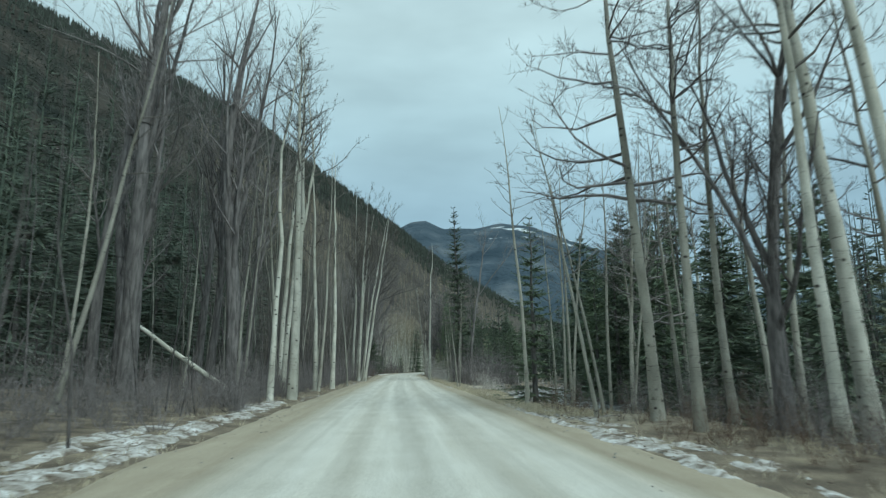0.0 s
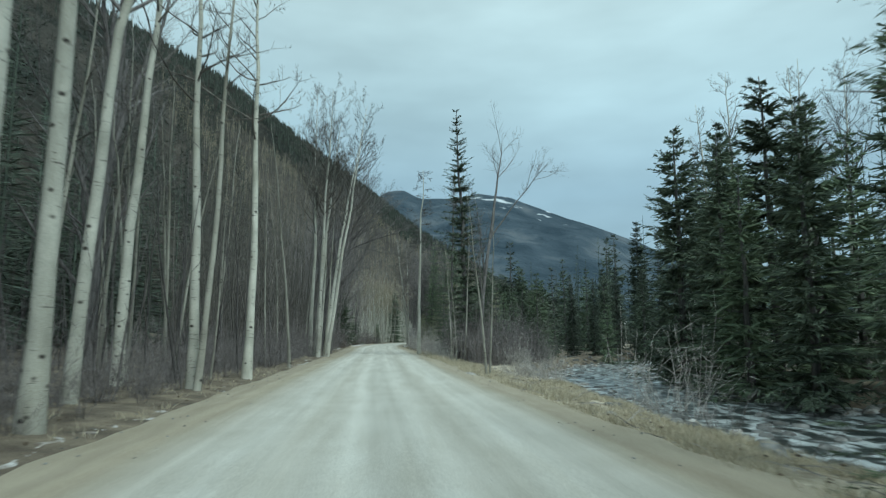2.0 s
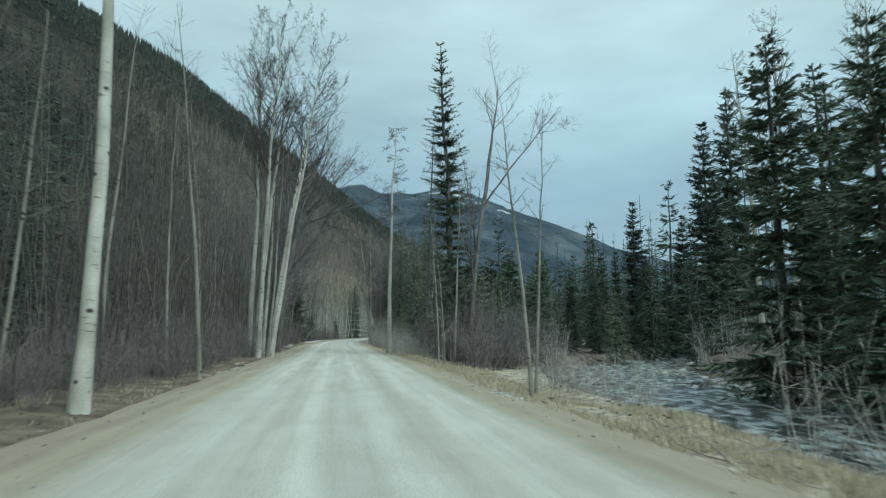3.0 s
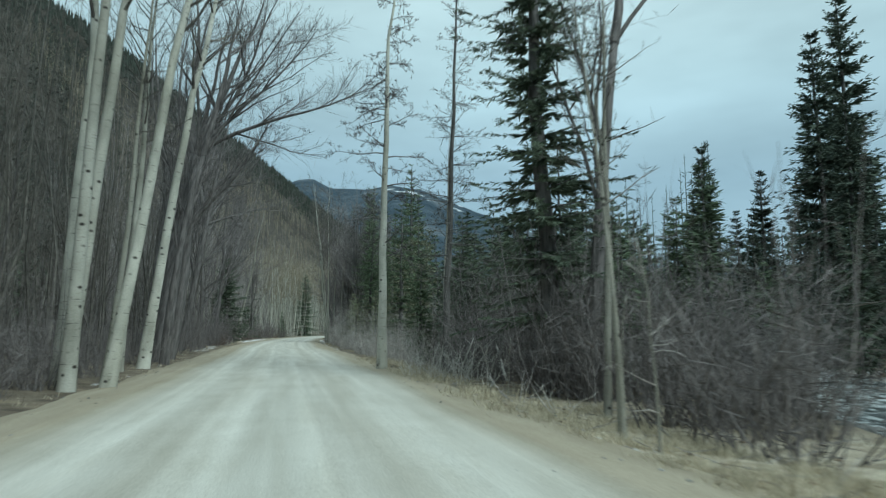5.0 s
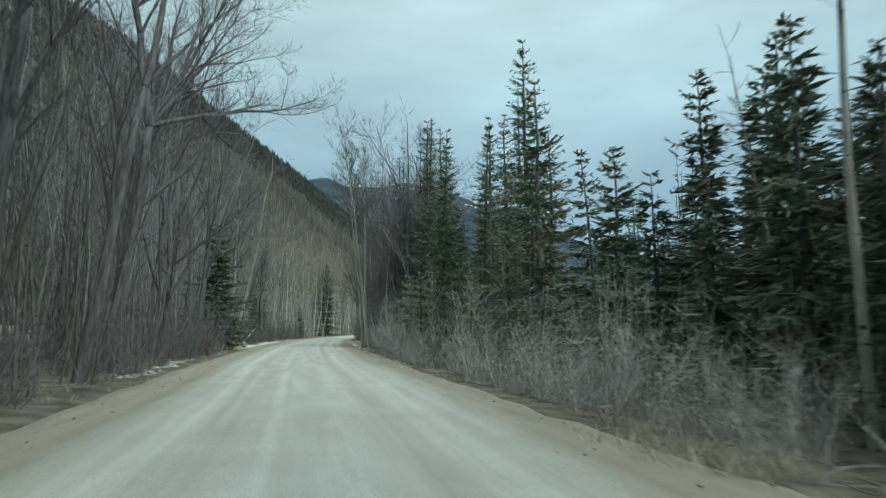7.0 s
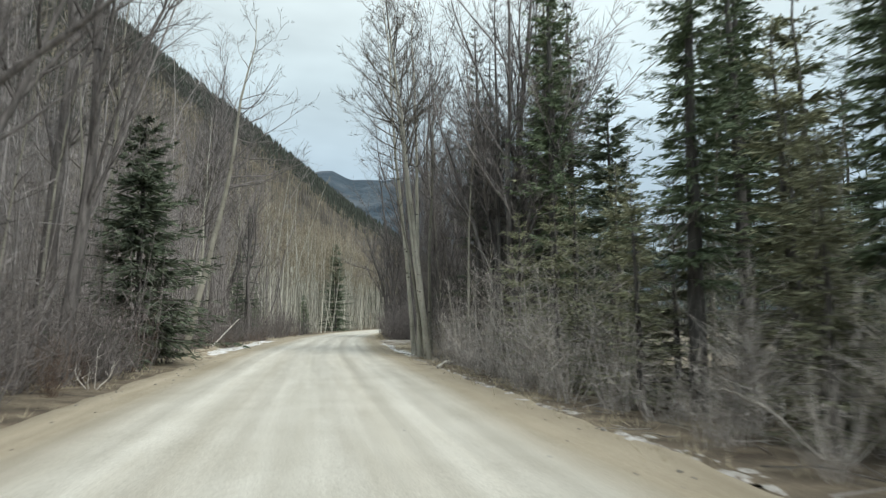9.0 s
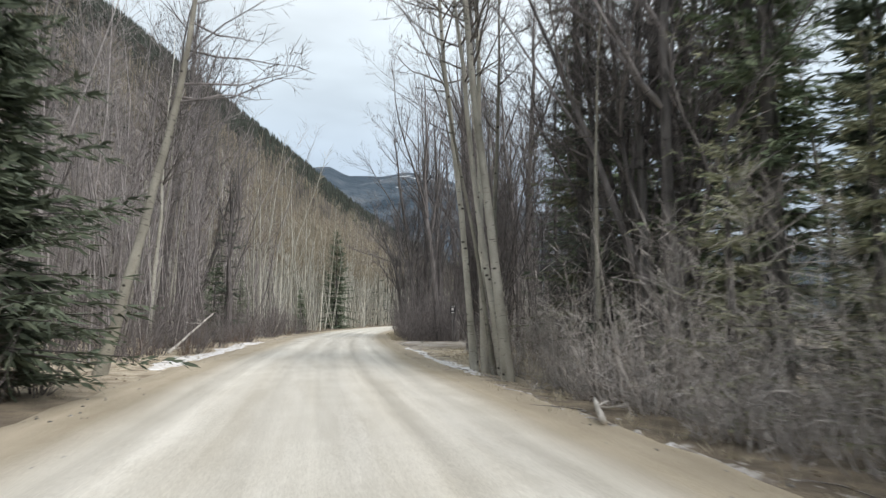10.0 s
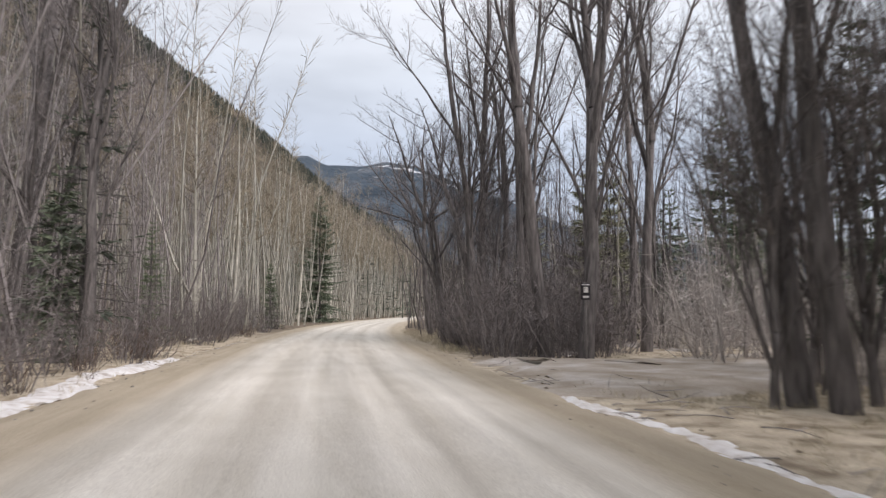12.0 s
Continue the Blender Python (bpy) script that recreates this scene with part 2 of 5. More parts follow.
SLOPE, nt, b = nodes("wooded_slope", 0.95, 0.05)
co = nt.nodes.new("ShaderNodeTexCoord")
s3 = nt.nodes.new("ShaderNodeSeparateXYZ")
nt.links.new(co.outputs["Object"], s3.inputs[0])
near = span(nt, s3.outputs["Y"], 480, 180)      # dark conifers this side, bare aspens further up the valley
low = nt.nodes.new("ShaderNodeMath")
low.operation = "MAXIMUM"
nt.links.new(span(nt, s3.outputs["Z"], 20, 190), low.inputs[0])
nt.links.new(near, low.inputs[1])
low = low.outputs[0]
woods = ramp(nt, tex(nt, 0.02, 8), [(0.35, (0.026, 0.031, 0.027)), (0.52, (0.050, 0.047, 0.040)), (0.7, (0.085, 0.075, 0.062))])
brush = ramp(nt, tex(nt, 0.05, 7), [(0.3, (0.098, 0.088, 0.078)), (0.7, (0.17, 0.152, 0.13))])
mixed = blend(nt, low, brush, woods)
mixed = blend(nt, 1.0, mixed, ramp(nt, tex(nt, 0.35, 3, (1, 1, 0.3)), [(0.3, (0.55, 0.55, 0.55)), (0.7, (1.2, 1.2, 1.2))]), "MULTIPLY")
nt.links.new(mixed, b.inputs["Base Color"])
relief(nt, b, tex(nt, 0.2, 5), 1.0, 5.0)

MOUNTAIN, nt, b = nodes("far_mountain", 0.95, 0.05)
co = nt.nodes.new("ShaderNodeTexCoord")
s3 = nt.nodes.new("ShaderNodeSeparateXYZ")
nt.links.new(co.outputs["Object"], s3.inputs[0])
# the blue of distance haze is mixed into the rock colour
hazy_rock = ramp(nt, tex(nt, 0.004, 8), [(0.35, (0.045, 0.065, 0.085)), (0.55, (0.075, 0.10, 0.125)), (0.7, (0.14, 0.16, 0.18))])
high = blend(nt, 1.0, span(nt, s3.outputs["Z"], 480, 900, 0.0, 0.40), span(nt, s3.outputs["X"], 150, 800, -0.14, 0.08), "ADD")
flakes = nt.nodes.new("ShaderNodeMath")
flakes.operation = "ADD"
nt.links.new(tex(nt, 0.008, 10, (1, 1, 2.5)), flakes.inputs[0])
nt.links.new(high, flakes.inputs[1])
snowy = ramp(nt, flakes.outputs[0], [(0.93, (0, 0, 0)), (1.03, (1, 1, 1))])
nt.links.new(blend(nt, snowy, hazy_rock, (0.62, 0.66, 0.70)), b.inputs["Base Color"])
relief(nt, b, tex(nt, 0.01, 8), 1.0, 60.0)


def plain(name, colour, rough=0.6):
    m, nt, b = nodes(name, rough, 0.3)
    c = ramp(nt, tex(nt, 8, 4), [(0.3, tuple(v * 0.82 for v in colour)), (0.7, colour)])
    nt.links.new(c, b.inputs["Base Color"])
    return m


# ---- geometry helpers ----
class Geo:
    """Vertices and faces of one mesh."""

    def __init__(self):
        self.v, self.f = [], []

    def tube(self, pts, radii, sides=6, cap=True):
        base = len(self.v)
        n = len(pts)
        ref = Vector((0.31, 0.87, 0.12))
        for i, p in enumerate(pts):
            d = (pts[min(i + 1, n - 1)] - pts[max(i - 1, 0)])
            d = d.normalized() if d.length > 1e-9 else Vector((0, 0, 1))
            a = d.cross(ref)
            a = a.normalized() if a.length > 1e-3 else d.orthogonal().normalized()
            c = d.cross(a)
            for k in range(sides):
                t = 2 * math.pi * k / sides
                self.v.append(p + (a * math.cos(t) + c * math.sin(t)) * radii[i])
        for i in range(n - 1):
            for k in range(sides):
                q = (k + 1) % sides
                o = base + i * sides
                self.f.append((o + k, o + q, o + sides + q, o + sides + k))
        if cap:
            self.f.append(tuple(base + (n - 1) * sides + k for k in range(sides)))

    def blade(self, a, b, side, w):
        """A thin pointed leaf from a to b."""
        o = len(self.v)
        m = a.lerp(b, 0.4)
        self.v += [a, m + side * w, b, m - side * w]
        self.f += [(o, o + 1, o + 2), (o, o + 2, o + 3)]

    def mesh(self, name, smooth=True):
        me = bpy.data.meshes.new(name)
        me.from_pydata([tuple(p) for p in self.v], [], self.f)
        if smooth:
            me.shade_smooth()
        return me


def part(name, me, material, parent, label=""):
    if not me.materials:
        me.materials.append(material)
    ob = new(name, me)
    ob.parent = parent
    if label:
        tagged(ob, label)
    return ob


def stuff(name, geo, material, label, category, smooth=False):
    me = geo.mesh(name, smooth)
    me.materials.append(material)
    return tagged(new(name, me), label, category, kind="stuff")


def rand_dir(r):
    return Vector((r.gauss(0, 1), r.gauss(0, 1), r.gauss(0, 1))).normalized()


def curve(r, p, d, length, steps, wiggle, up):
    """A crooked line from p in the direction d that bends upwards by up."""
    pts, d = [p.copy()], d.normalized()
    for _ in range(steps):
        d = (d + rand_dir(r) * wiggle + Vector((0, 0, up))).normalized()
        p = p + d * (length / steps)
        pts.append(p)
    return pts


def twigs(r, geo, pts, r0, count, length, levels, up=0.08, wiggle=0.22, sides=3, thin=0.0035):
    """Side twigs along a branch, each with twigs of its own."""
    for _ in range(count):
        k = r.uniform(0.2, 1.0) * (len(pts) - 1)
        i = min(int(k), len(pts) - 2)
        p = pts[i].lerp(pts[i + 1], k - i)
        d = (pts[i + 1] - pts[i]).normalized()
        d = (d * 0.8 + rand_dir(r) * 0.9 + Vector((0, 0, 0.25))).normalized()
        ln = length * r.uniform(0.5, 1.15) * (1.1 - 0.5 * k / (len(pts) - 1))
        if not levels:
            side = d.cross(rand_dir(r))
            geo.blade(p, p + d * ln, side.normalized() if side.length > 1e-3 else Vector((1, 0, 0)), thin * 1.5)
            continue
        q = curve(r, p, d, ln, 3, wiggle, up)
        ra = max(r0 * 0.45, thin)
        geo.tube(q, [ra + (thin * 0.6 - ra) * j / (len(q) - 1) for j in range(len(q))], sides, False)
        twigs(r, geo, q, ra, count, ln * 0.55, levels - 1, up, wiggle, 3, thin)


# ---- trees: each kind once, then copied ----
def aspen(seed, height, radius, crown_from, limbs, reach, bark, label, lean=0.03, levels=2, count=6, sides=9, droop=0.05, twig=TWIG, thin=0.005, crook=0.2, rise=(0.2, 0.95), bend=1.0):
    r = random.Random(seed)
    tree = tagged(new("aspen_tree"), label, "aspen tree", "aspens along the road")
    g = Geo()
    la = r.uniform(0, 6.28)
    n = 12
    pts, rad = [], []
    sway = Vector((math.cos(la), math.sin(la), 0)) * lean
    wob = Vector((0, 0, 0))
    for i in range(n + 1):
        t = i / n
        wob = wob + Vector((r.gauss(0, 1), r.gauss(0, 1), 0)) * 0.012 * height * 0.35 * bend
        pts.append(Vector((0, 0, height * t - 0.25 * (i == 0))) + sway * height * t * t + wob * t)
        flare = 1 + 0.35 * math.exp(-t * 28)
        rad.append(max(radius * flare * (1 - t) ** 0.75, 0.012))
    g.tube(pts, rad, sides)
    part("trunk", g.mesh("aspen_trunk"), bark, tree, "pale bark with dark scars")
    c = Geo()
    for _ in range(limbs):
        t = crown_from + (0.98 - crown_from) * r.random() ** 0.85
        i = min(int(t * n), n - 1)
        p = pts[i].lerp(pts[i + 1], t * n - i)
        rr = rad[i] + (rad[i + 1] - rad[i]) * (t * n - i)
        a = r.uniform(0, 6.28)
        d = Vector((math.cos(a), math.sin(a), r.uniform(*rise)))
        ln = reach * (1.15 - 0.75 * (t - crown_from) / (1 - crown_from)) * r.uniform(0.55, 1.15)
        k = 3 if radius < 0.1 else 5
        q = curve(r, p, d, ln, k, crook, droop)
        rb = min(rr * 0.45, 0.02 + ln * 0.012) * (0.6 if droop < 0 else 1.0)
        c.tube(q, [rb * (1 - 0.85 * j / k) + 0.003 for j in range(k + 1)], 3 if k == 3 else 4, False)
        if levels:
            twigs(r, c, q, rb * 0.6, count, ln * 0.45, levels - 1, droop, thin=thin)
    part("crown", c.mesh("aspen_crown"), twig, tree, "bare grey-brown branches")
    return tree


def cottonwood(seed, height, radius, label, forks=5, spread=0.5, count=5, levels=2, lean=0.05, bark=BARK_DARK, twig=TWIG_DARK, low=0.28, thin=0.005, arms=0):
    r = random.Random(seed)
    tree = tagged(new("cottonwood_tree"), label, "cottonwood tree", "bare cottonwoods along the road")
    g, c = Geo(), Geo()
    a0 = r.uniform(0, 6.28)
    d = Vector((math.cos(a0) * lean, math.sin(a0) * lean, 1))
    trunk = curve(r, Vector((0, 0, -0.3)), d, height * (low + 0.12), 6, 0.05, 0.02)
    g.tube(trunk, [radius * (1.25 - 0.07 * j * 1.6) for j in range(7)], 10)
    for k in range(forks):
        a = a0 + 6.28 * k / forks + r.uniform(-0.4, 0.4)
        j = r.randint(3, 6)
        sp = spread * r.uniform(0.5, 1.25)
        d = Vector((math.cos(a) * sp, math.sin(a) * sp, r.uniform(0.7, 1.2)))
        ln = (height * (1 - low)) * r.uniform(0.55, 0.95)
        rb = radius * r.uniform(0.3, 0.5)
        if k == 0:                           # the leader goes on up
            j, ln, rb = 6, height * (0.94 - low), radius * 0.75
            d = Vector((d.x * 0.35, d.y * 0.35, 1.2))
        if 0 < k <= arms:                    # limbs that reach out to one side
            j, ln, rb = 6, height * 0.5, radius * 0.45
            d = Vector((1.0, r.uniform(-0.35, 0.35), 0.15 + 0.55 * k))
        q = curve(r, trunk[j], d, ln, 8, 0.13, 0.07 if k > arms or k == 0 else 0.0)
        g.tube(q, [rb * (1 - 0.9 * i / 8) + 0.008 for i in range(9)], 7)
        for _ in range(count + 1):
            i = r.randint(2, 7)
            d2 = ((q[i + 1] - q[i]).normalized() + rand_dir(r) * 0.75).normalized()
            l2 = ln * r.uniform(0.25, 0.5)
            q2 = curve(r, q[i], d2, l2, 5, 0.18, 0.06)
            r2 = rb * (1 - 0.9 * i / 8) * 0.5 + 0.006
            c.tube(q2, [r2 * (1 - 0.85 * m / 5) + 0.003 for m in range(6)], 5, False)
            twigs(r, c, q2, r2 * 0.55, count, l2 * 0.45, levels - 1, 0.06, 0.2, thin=thin)
            twigs(r, c, q2, r2, 26, l2 * 0.42, 0, thin=thin)
        twigs(r, c, q[4:], rb * 0.25, count + 2, ln * 0.2, levels - 1, 0.06, 0.2, thin=thin)
    part("trunk", g.mesh("cottonwood_trunk"), bark, tree, "dark furrowed trunk and limbs")
    part("crown", c.mesh("cottonwood_crown"), twig, tree, "bare dark twigs")
    return tree


def spruce(seed, height, width, radius, clear, label, whorls=24, per=6, sprays=26, needles=NEEDLES, gap=0.0, droop=-0.05, dead=0.0, blade=(0.16, 0.019)):
    r = random.Random(seed)
    tree = tagged(new("spruce_tree"), label, "spruce tree", "spruces in the valley")
    g, c = Geo(), Geo()
    w = Geo() if dead == 1 else g
    pts = [Vector((r.gauss(0, 0.03), r.gauss(0, 0.03), height * i / 10 - 0.3 * (i == 0))) for i in range(11)]
    g.tube(pts, [radius * (1 - 0.95 * i / 10) + 0.01 for i in range(11)], 8)
    for k in range(whorls):
        t = clear + (1 - clear) * ((k + r.random()) / whorls)
        z = height * t
        fall = (1 - t) / (1 - clear)
        ln0 = width * (0.10 + 0.95 * fall ** 0.8) * (0.75 + 0.25 * min(1, (t - clear) * 12 + 0.4))
        for m in range(per):
            if r.random() < gap:
                continue
            a = r.uniform(0, 6.28)
            ln = ln0 * r.uniform(0.55, 1.12)
            d = Vector((math.cos(a), math.sin(a), 0.32 - 0.5 * fall))
            q = curve(r, Vector((0, 0, z)), d, ln, 4, 0.09, droop * (1 - 1.5 * t) + 0.05)
            dry = r.random() < dead
            if dry or ln > 2.1:
                w.tube([q[0], q[3]], [0.022 * min(1.5, ln / 1.5), 0.006], 3, False)
            if dry:
                twigs(r, w, q, 0.014, 6, ln * 0.45, 1, -0.05, thin=0.005)
                continue
            for s in range(max(5, int(sprays * (0.35 + 0.65 * ln / width)))):
                u = (0.08 + 0.92 * r.random() ** 1.25) * 4
                i = min(int(u), 3)
                p = q[i].lerp(q[i + 1], u - i)
                ax = (q[i + 1] - q[i]).normalized()
                sd = ax.cross(Vector((0, 0, 1)))
                sd = sd.normalized() if sd.length > 1e-3 else Vector((1, 0, 0))
                out = (ax * r.uniform(0.3, 1.0) + sd * r.uniform(-1, 1) + Vector((0, 0, r.uniform(-0.55, 0.2)))).normalized()
                L = blade[0] * r.uniform(0.6, 1.7) * (0.5 + 0.5 * min(1.4, ln))
                fat = 1.9 if u < 1.7 and ln > 0.9 else 1.0
                c.blade(p, p + out * L * fat, out.cross(rand_dir(r)).normalized(), blade[1] * fat * r.uniform(0.6, 1.5))
    part("trunk", g.mesh("spruce_trunk"), BARK_SPRUCE, tree, "dark scaly trunk")
    if dead == 1:
        tagged(part("branch_wood", w.mesh("spruce_branches"), BARK_SPRUCE, tree), "fine bare drooping branches", kind="stuff")
    if c.f:
        part("crown", c.mesh("spruce_crown", False), needles, tree, "dense needle sprays")
    return tree


used = set()


def plant(kind, x, y, turn=0.0, size=1.0, z=None, tilt=0.0, stretch=1.0):
    """Stands one of a kind on the ground; the first call moves the pattern itself."""
    zz = terrain(x, y) if z is None else z
    m = Matrix.Translation((x, y, zz)) @ Matrix.Rotation(radians(tilt), 4, "Y") @ Matrix.Rotation(radians(turn), 4, "Z")
    s = Matrix.Diagonal((size, size, size * stretch, 1))
    if kind.name not in used:
        used.add(kind.name)
        kind.matrix_basis = m @ s
        return kind
    kind_scale = kind.scale.copy()
    kind.scale = (1, 1, 1)
    made = copy_thing(kind, m)
    kind.scale = kind_scale
    made.matrix_basis = m @ s
    return made


# ---- the lie of the land ----
def smooth_table(keys):
    ys = np.arange(-120, 420.1, 2.0)
    vs = np.interp(ys, [k[0] for k in keys], [k[1] for k in keys])
    for _ in range(14):
        vs[1:-1] = (vs[:-2] + 2 * vs[1:-1] + vs[2:]) / 4
    return lambda y: float(np.interp(y, ys, vs))


road_x = smooth_table([(-120, 3), (0, 0.2), (20, -0.2), (45, -0.75), (65, -0.75), (85, -1.0), (103, -1.4), (127, -1.2), (140, -0.6),
                       (150, 0.2), (167, 2.0), (185, 5.0), (207, 10.2), (240, 21), (300, 46), (420, 110)])
river_x = smooth_table([(-120, 60), (-30, 32), (0, 19), (20, 12.5), (34, 10.4), (43, 11.8), (50, 12.0), (58, 12.6), (66, 15.2), (75, 19.6), (90, 32), (110, 50), (150, 80), (420, 300)])
RIVER_HALF = 4.2
BED = -1.0


def step(a, b, v):
    """0 at a, 1 at b, smooth between."""
    t = min(1, max(0, (v - a) / (b - a)))
    return t * t * (3 - 2 * t)


def terrain(x, y):
    d = x - road_x(y)
    lump = noise.noise((x * 0.35, y * 0.35, 1.7)) * 0.16 + noise.noise((x * 1.3, y * 1.3, 4.1)) * 0.05
    away = step(3.6, 5.5, abs(d))
    if 0 < d < 20:
        away *= 1 - 0.8 * step(132, 136, y) * (1 - step(154, 158, y))
    z = -0.06 + lump * away
    if d < 0:
        z += 0.10 * step(3.7, 5.0, -d) + 0.07 * max(0, -d - 7) + 0.16 * max(0, -d - 22)
    else:
        z -= 0.30 * step(3.8, 6.5, d) * step(18, 30, y) * (1 - step(60, 75, y)) + 0.35 * step(4.0, 7.5, d) * step(66, 80, y) * (1 - step(120, 134, y))
        k = abs(x - river_x(y))
        z += (BED - 0.45 - z) * (1 - step(RIVER_HALF - 1.4, RIVER_HALF + 1.6, k)) * step(1.0, 3.0, d - 3.6)
    return z


def grid_mesh(name, xs, ys, fn):
    v = [(x, y, fn(x, y)) for y in ys for x in xs]
    n = len(xs)
    f = [(j * n + i, j * n + i + 1, (j + 1) * n + i + 1, (j + 1) * n + i) for j in range(len(ys) - 1) for i in range(n - 1)]
    me = bpy.data.meshes.new(name)
    me.from_pydata(v, [], f)
    me.shade_smooth()
    return me


gx = sorted(set([round(v, 2) for v in list(np.arange(-14, 30, 0.5)) + list(np.arange(-60, -14, 3)) + list(np.arange(30, 110, 4)) +
                 [-140, -220, -400, -800, -2000, -4800, 140, 200, 300, 500, 900, 2000, 4800]]))
gy = sorted(set([round(v, 2) for v in list(np.arange(-6, 175, 1.0)) + list(np.arange(-60, -6, 6)) + list(np.arange(175, 330, 5)) +
                 [-4800, -1500, -400, -120, 380, 450, 600, 900, 1500, 2600, 4800]]))


def sheet(x, y):
    far = step(150, 500, max(abs(x), abs(y - 80)))
    return terrain(max(-60, min(140, x)), y) * (1 - far) - 1.5 * far


me = grid_mesh("ground", gx, gy, sheet)
me.materials.append(GROUND)
tagged(new("ground", me), "brown leaf litter and dry grass forest floor", "ground", kind="structure")

# the road: crowned gravel, rough edges
us = [-4.3, -4.0, -3.6, -3.1, -2.5, -1.8, -1.0, 0, 1.0, 1.8, 2.5, 3.1, 3.6, 4.0, 4.3]
rows_y = list(np.arange(-60, 330, 0.8))
bm_v, bm_uv = [], []
for y in rows_y:
    c0 = road_x(y)
    slope = (road_x(y + 1) - road_x(y - 1)) / 2
    for u in us:
        ed = abs(u) / 4.3
        ru = u + (noise.noise((y * 0.6, u, 2.2)) * 0.30 if abs(u) > 3.5 else 0)
        z = 0.035 - 0.05 * ed ** 2 - (0.16 if abs(u) > 4.2 else 0) + noise.noise((u * 0.9, y * 0.25, 7.7)) * 0.012
        if abs(u) < 3.5:
            z -= 0.02 * (math.exp(-((abs(u) - 0.75) / 0.3) ** 2))
        bm_v.append((c0 + ru, y - slope * ru, z))
        bm_uv.append((u, y))
n = len(us)
faces = [(j * n + i, j * n + i + 1, (j + 1) * n + i + 1, (j + 1) * n + i) for j in range(len(rows_y) - 1) for i in range(n - 1)]
me = bpy.data.meshes.new("road")
me.from_pydata(bm_v, [], faces)
uvl = me.uv_layers.new(name="UVMap")
for lp in me.loops:
    uvl.data[lp.index].uv = bm_uv[lp.vertex_index]
me.shade_smooth()
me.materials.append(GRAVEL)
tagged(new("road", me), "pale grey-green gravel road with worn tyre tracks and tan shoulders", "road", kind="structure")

# the river beside the road
rv, rf = [], []
ry = list(np.arange(-80, 16, 2.0)) + list(np.arange(16, 104, 0.4)) + list(np.arange(104, 300, 3.0))
for y in ry:
    s = (river_x(y + 1) - river_x(y - 1)) / 2
    for k in np.linspace(-RIVER_HALF - 2.0, RIVER_HALF + 2.0, 29):
        wave = noise.noise((k * 1.5, y * 1.1, 3.3)) * 0.07 + noise.noise((k * 3.6, y * 2.6, 5.3)) * 0.05
        rv.append((river_x(y) + k, y - s * k * 0.6, BED + wave))
rf = [(j * 29 + i, j * 29 + i + 1, (j + 1) * 29 + i + 1, (j + 1) * 29 + i) for j in range(len(ry) - 1) for i in range(28)]
me = bpy.data.meshes.new("water")
me.from_pydata(rv, [], rf)
me.shade_smooth()
me.materials.append(WATER)
tagged(new("water", me), "shallow rippling river reflecting the grey sky", "river", kind="structure")

# wooded spur on the far side of the valley, falling towards the road
CREST = [(-760, 260, 400), (-640, 480, 400), (-420, 610, 384), (-300, 742, 363), (-200, 830, 325), (-100, 896, 262), (0, 973, 203), (70, 1050, 166), (210, 1180, 105), (420, 1380, 50), (700, 1600, 10)]
FOOT = [(-60, -260, -2), (-34, -60, -1), (-26, 60, 0), (-24, 160, 0), (-16, 230, 0), (10, 330, 0), (60, 480, 0), (130, 650, 0), (260, 860, 0), (480, 1100, 0), (760, 1350, -2)]


def along(line, t):
    k = t * (len(line) - 1)
    i = min(int(k), len(line) - 2)
    return Vector(line[i]).lerp(Vector(line[i + 1]), k - i)


def slope_at(t, s):
    """t along the spur, s from its foot (0) to its crest (1), past 1 down the back."""
    a, c = along(FOOT, t), along(CREST, t)
    p = a.lerp(c, s)
    p.z = a.z + (c.z - a.z) * (s if s <= 1 else 2 - s) ** 1.0
    k = min(1, max(0, s) * 3)
    p.z += k * (noise.noise((p.x * 0.012, p.y * 0.012, 5)) * 9 + noise.noise((p.x * 0.04, p.y * 0.04, 9)) * 3.0) * (0.35 + 0.65 * min(1, abs(1 - s) * 4))
    return p


NT, NS = 110, 60
sv = [tuple(slope_at(i / NT, j / NS * 1.15)) for j in range(NS + 1) for i in range(NT + 1)]
sf = [(j * (NT + 1) + i, j * (NT + 1) + i + 1, (j + 1) * (NT + 1) + i + 1, (j + 1) * (NT + 1) + i) for j in range(NS) for i in range(NT)]
me = bpy.data.meshes.new("hillside")
me.from_pydata(sv, [], sf)
me.shade_smooth()
me.materials.append(SLOPE)
tagged(new("hillside", me), "steep dark wooded mountainside above the road", "hillside", kind="structure")

# conifers on the spur
r = random.Random(11)
g = Geo()
for k in range(7000):
    t = r.uniform(0.06, 0.95)
    s = 1.0 - abs(r.gauss(0, 0.16)) if k % 3 else r.uniform(0.5, 1.0)
    if s < 0.3 and t < 0.34:
        continue
    if s < 0.08:
        continue
    if k % 9 == 0:
        s = r.uniform(0.985, 1.01)
    p = slope_at(t, s)
    h = r.uniform(5, 12) * (0.8 if s > 0.97 else 1.0)
    w = h * r.uniform(0.11, 0.17)
    o = len(g.v)
    a0 = r.uniform(0, 6)
    for lv, (zz, ww) in enumerate(((0.05, 1.0), (0.38, 0.62))):
        b0 = len(g.v)
        for q in range(5):
            a = a0 + q * 1.2566 + lv * 0.6
            rr = w * ww * r.uniform(0.7, 1.2)
            g.v.append(p + Vector((math.cos(a) * rr, math.sin(a) * rr, h * zz)))
        g.v.append(p + Vector((0, 0, h * (0.62 if lv == 0 else 1.0))))
        for q in range(5):
            g.f.append((b0 + q, b0 + (q + 1) % 5, b0 + 5))
stuff("hillside_conifers", g, NEEDLES_HILL, "dark conifers scattered over the mountainside", "conifers")
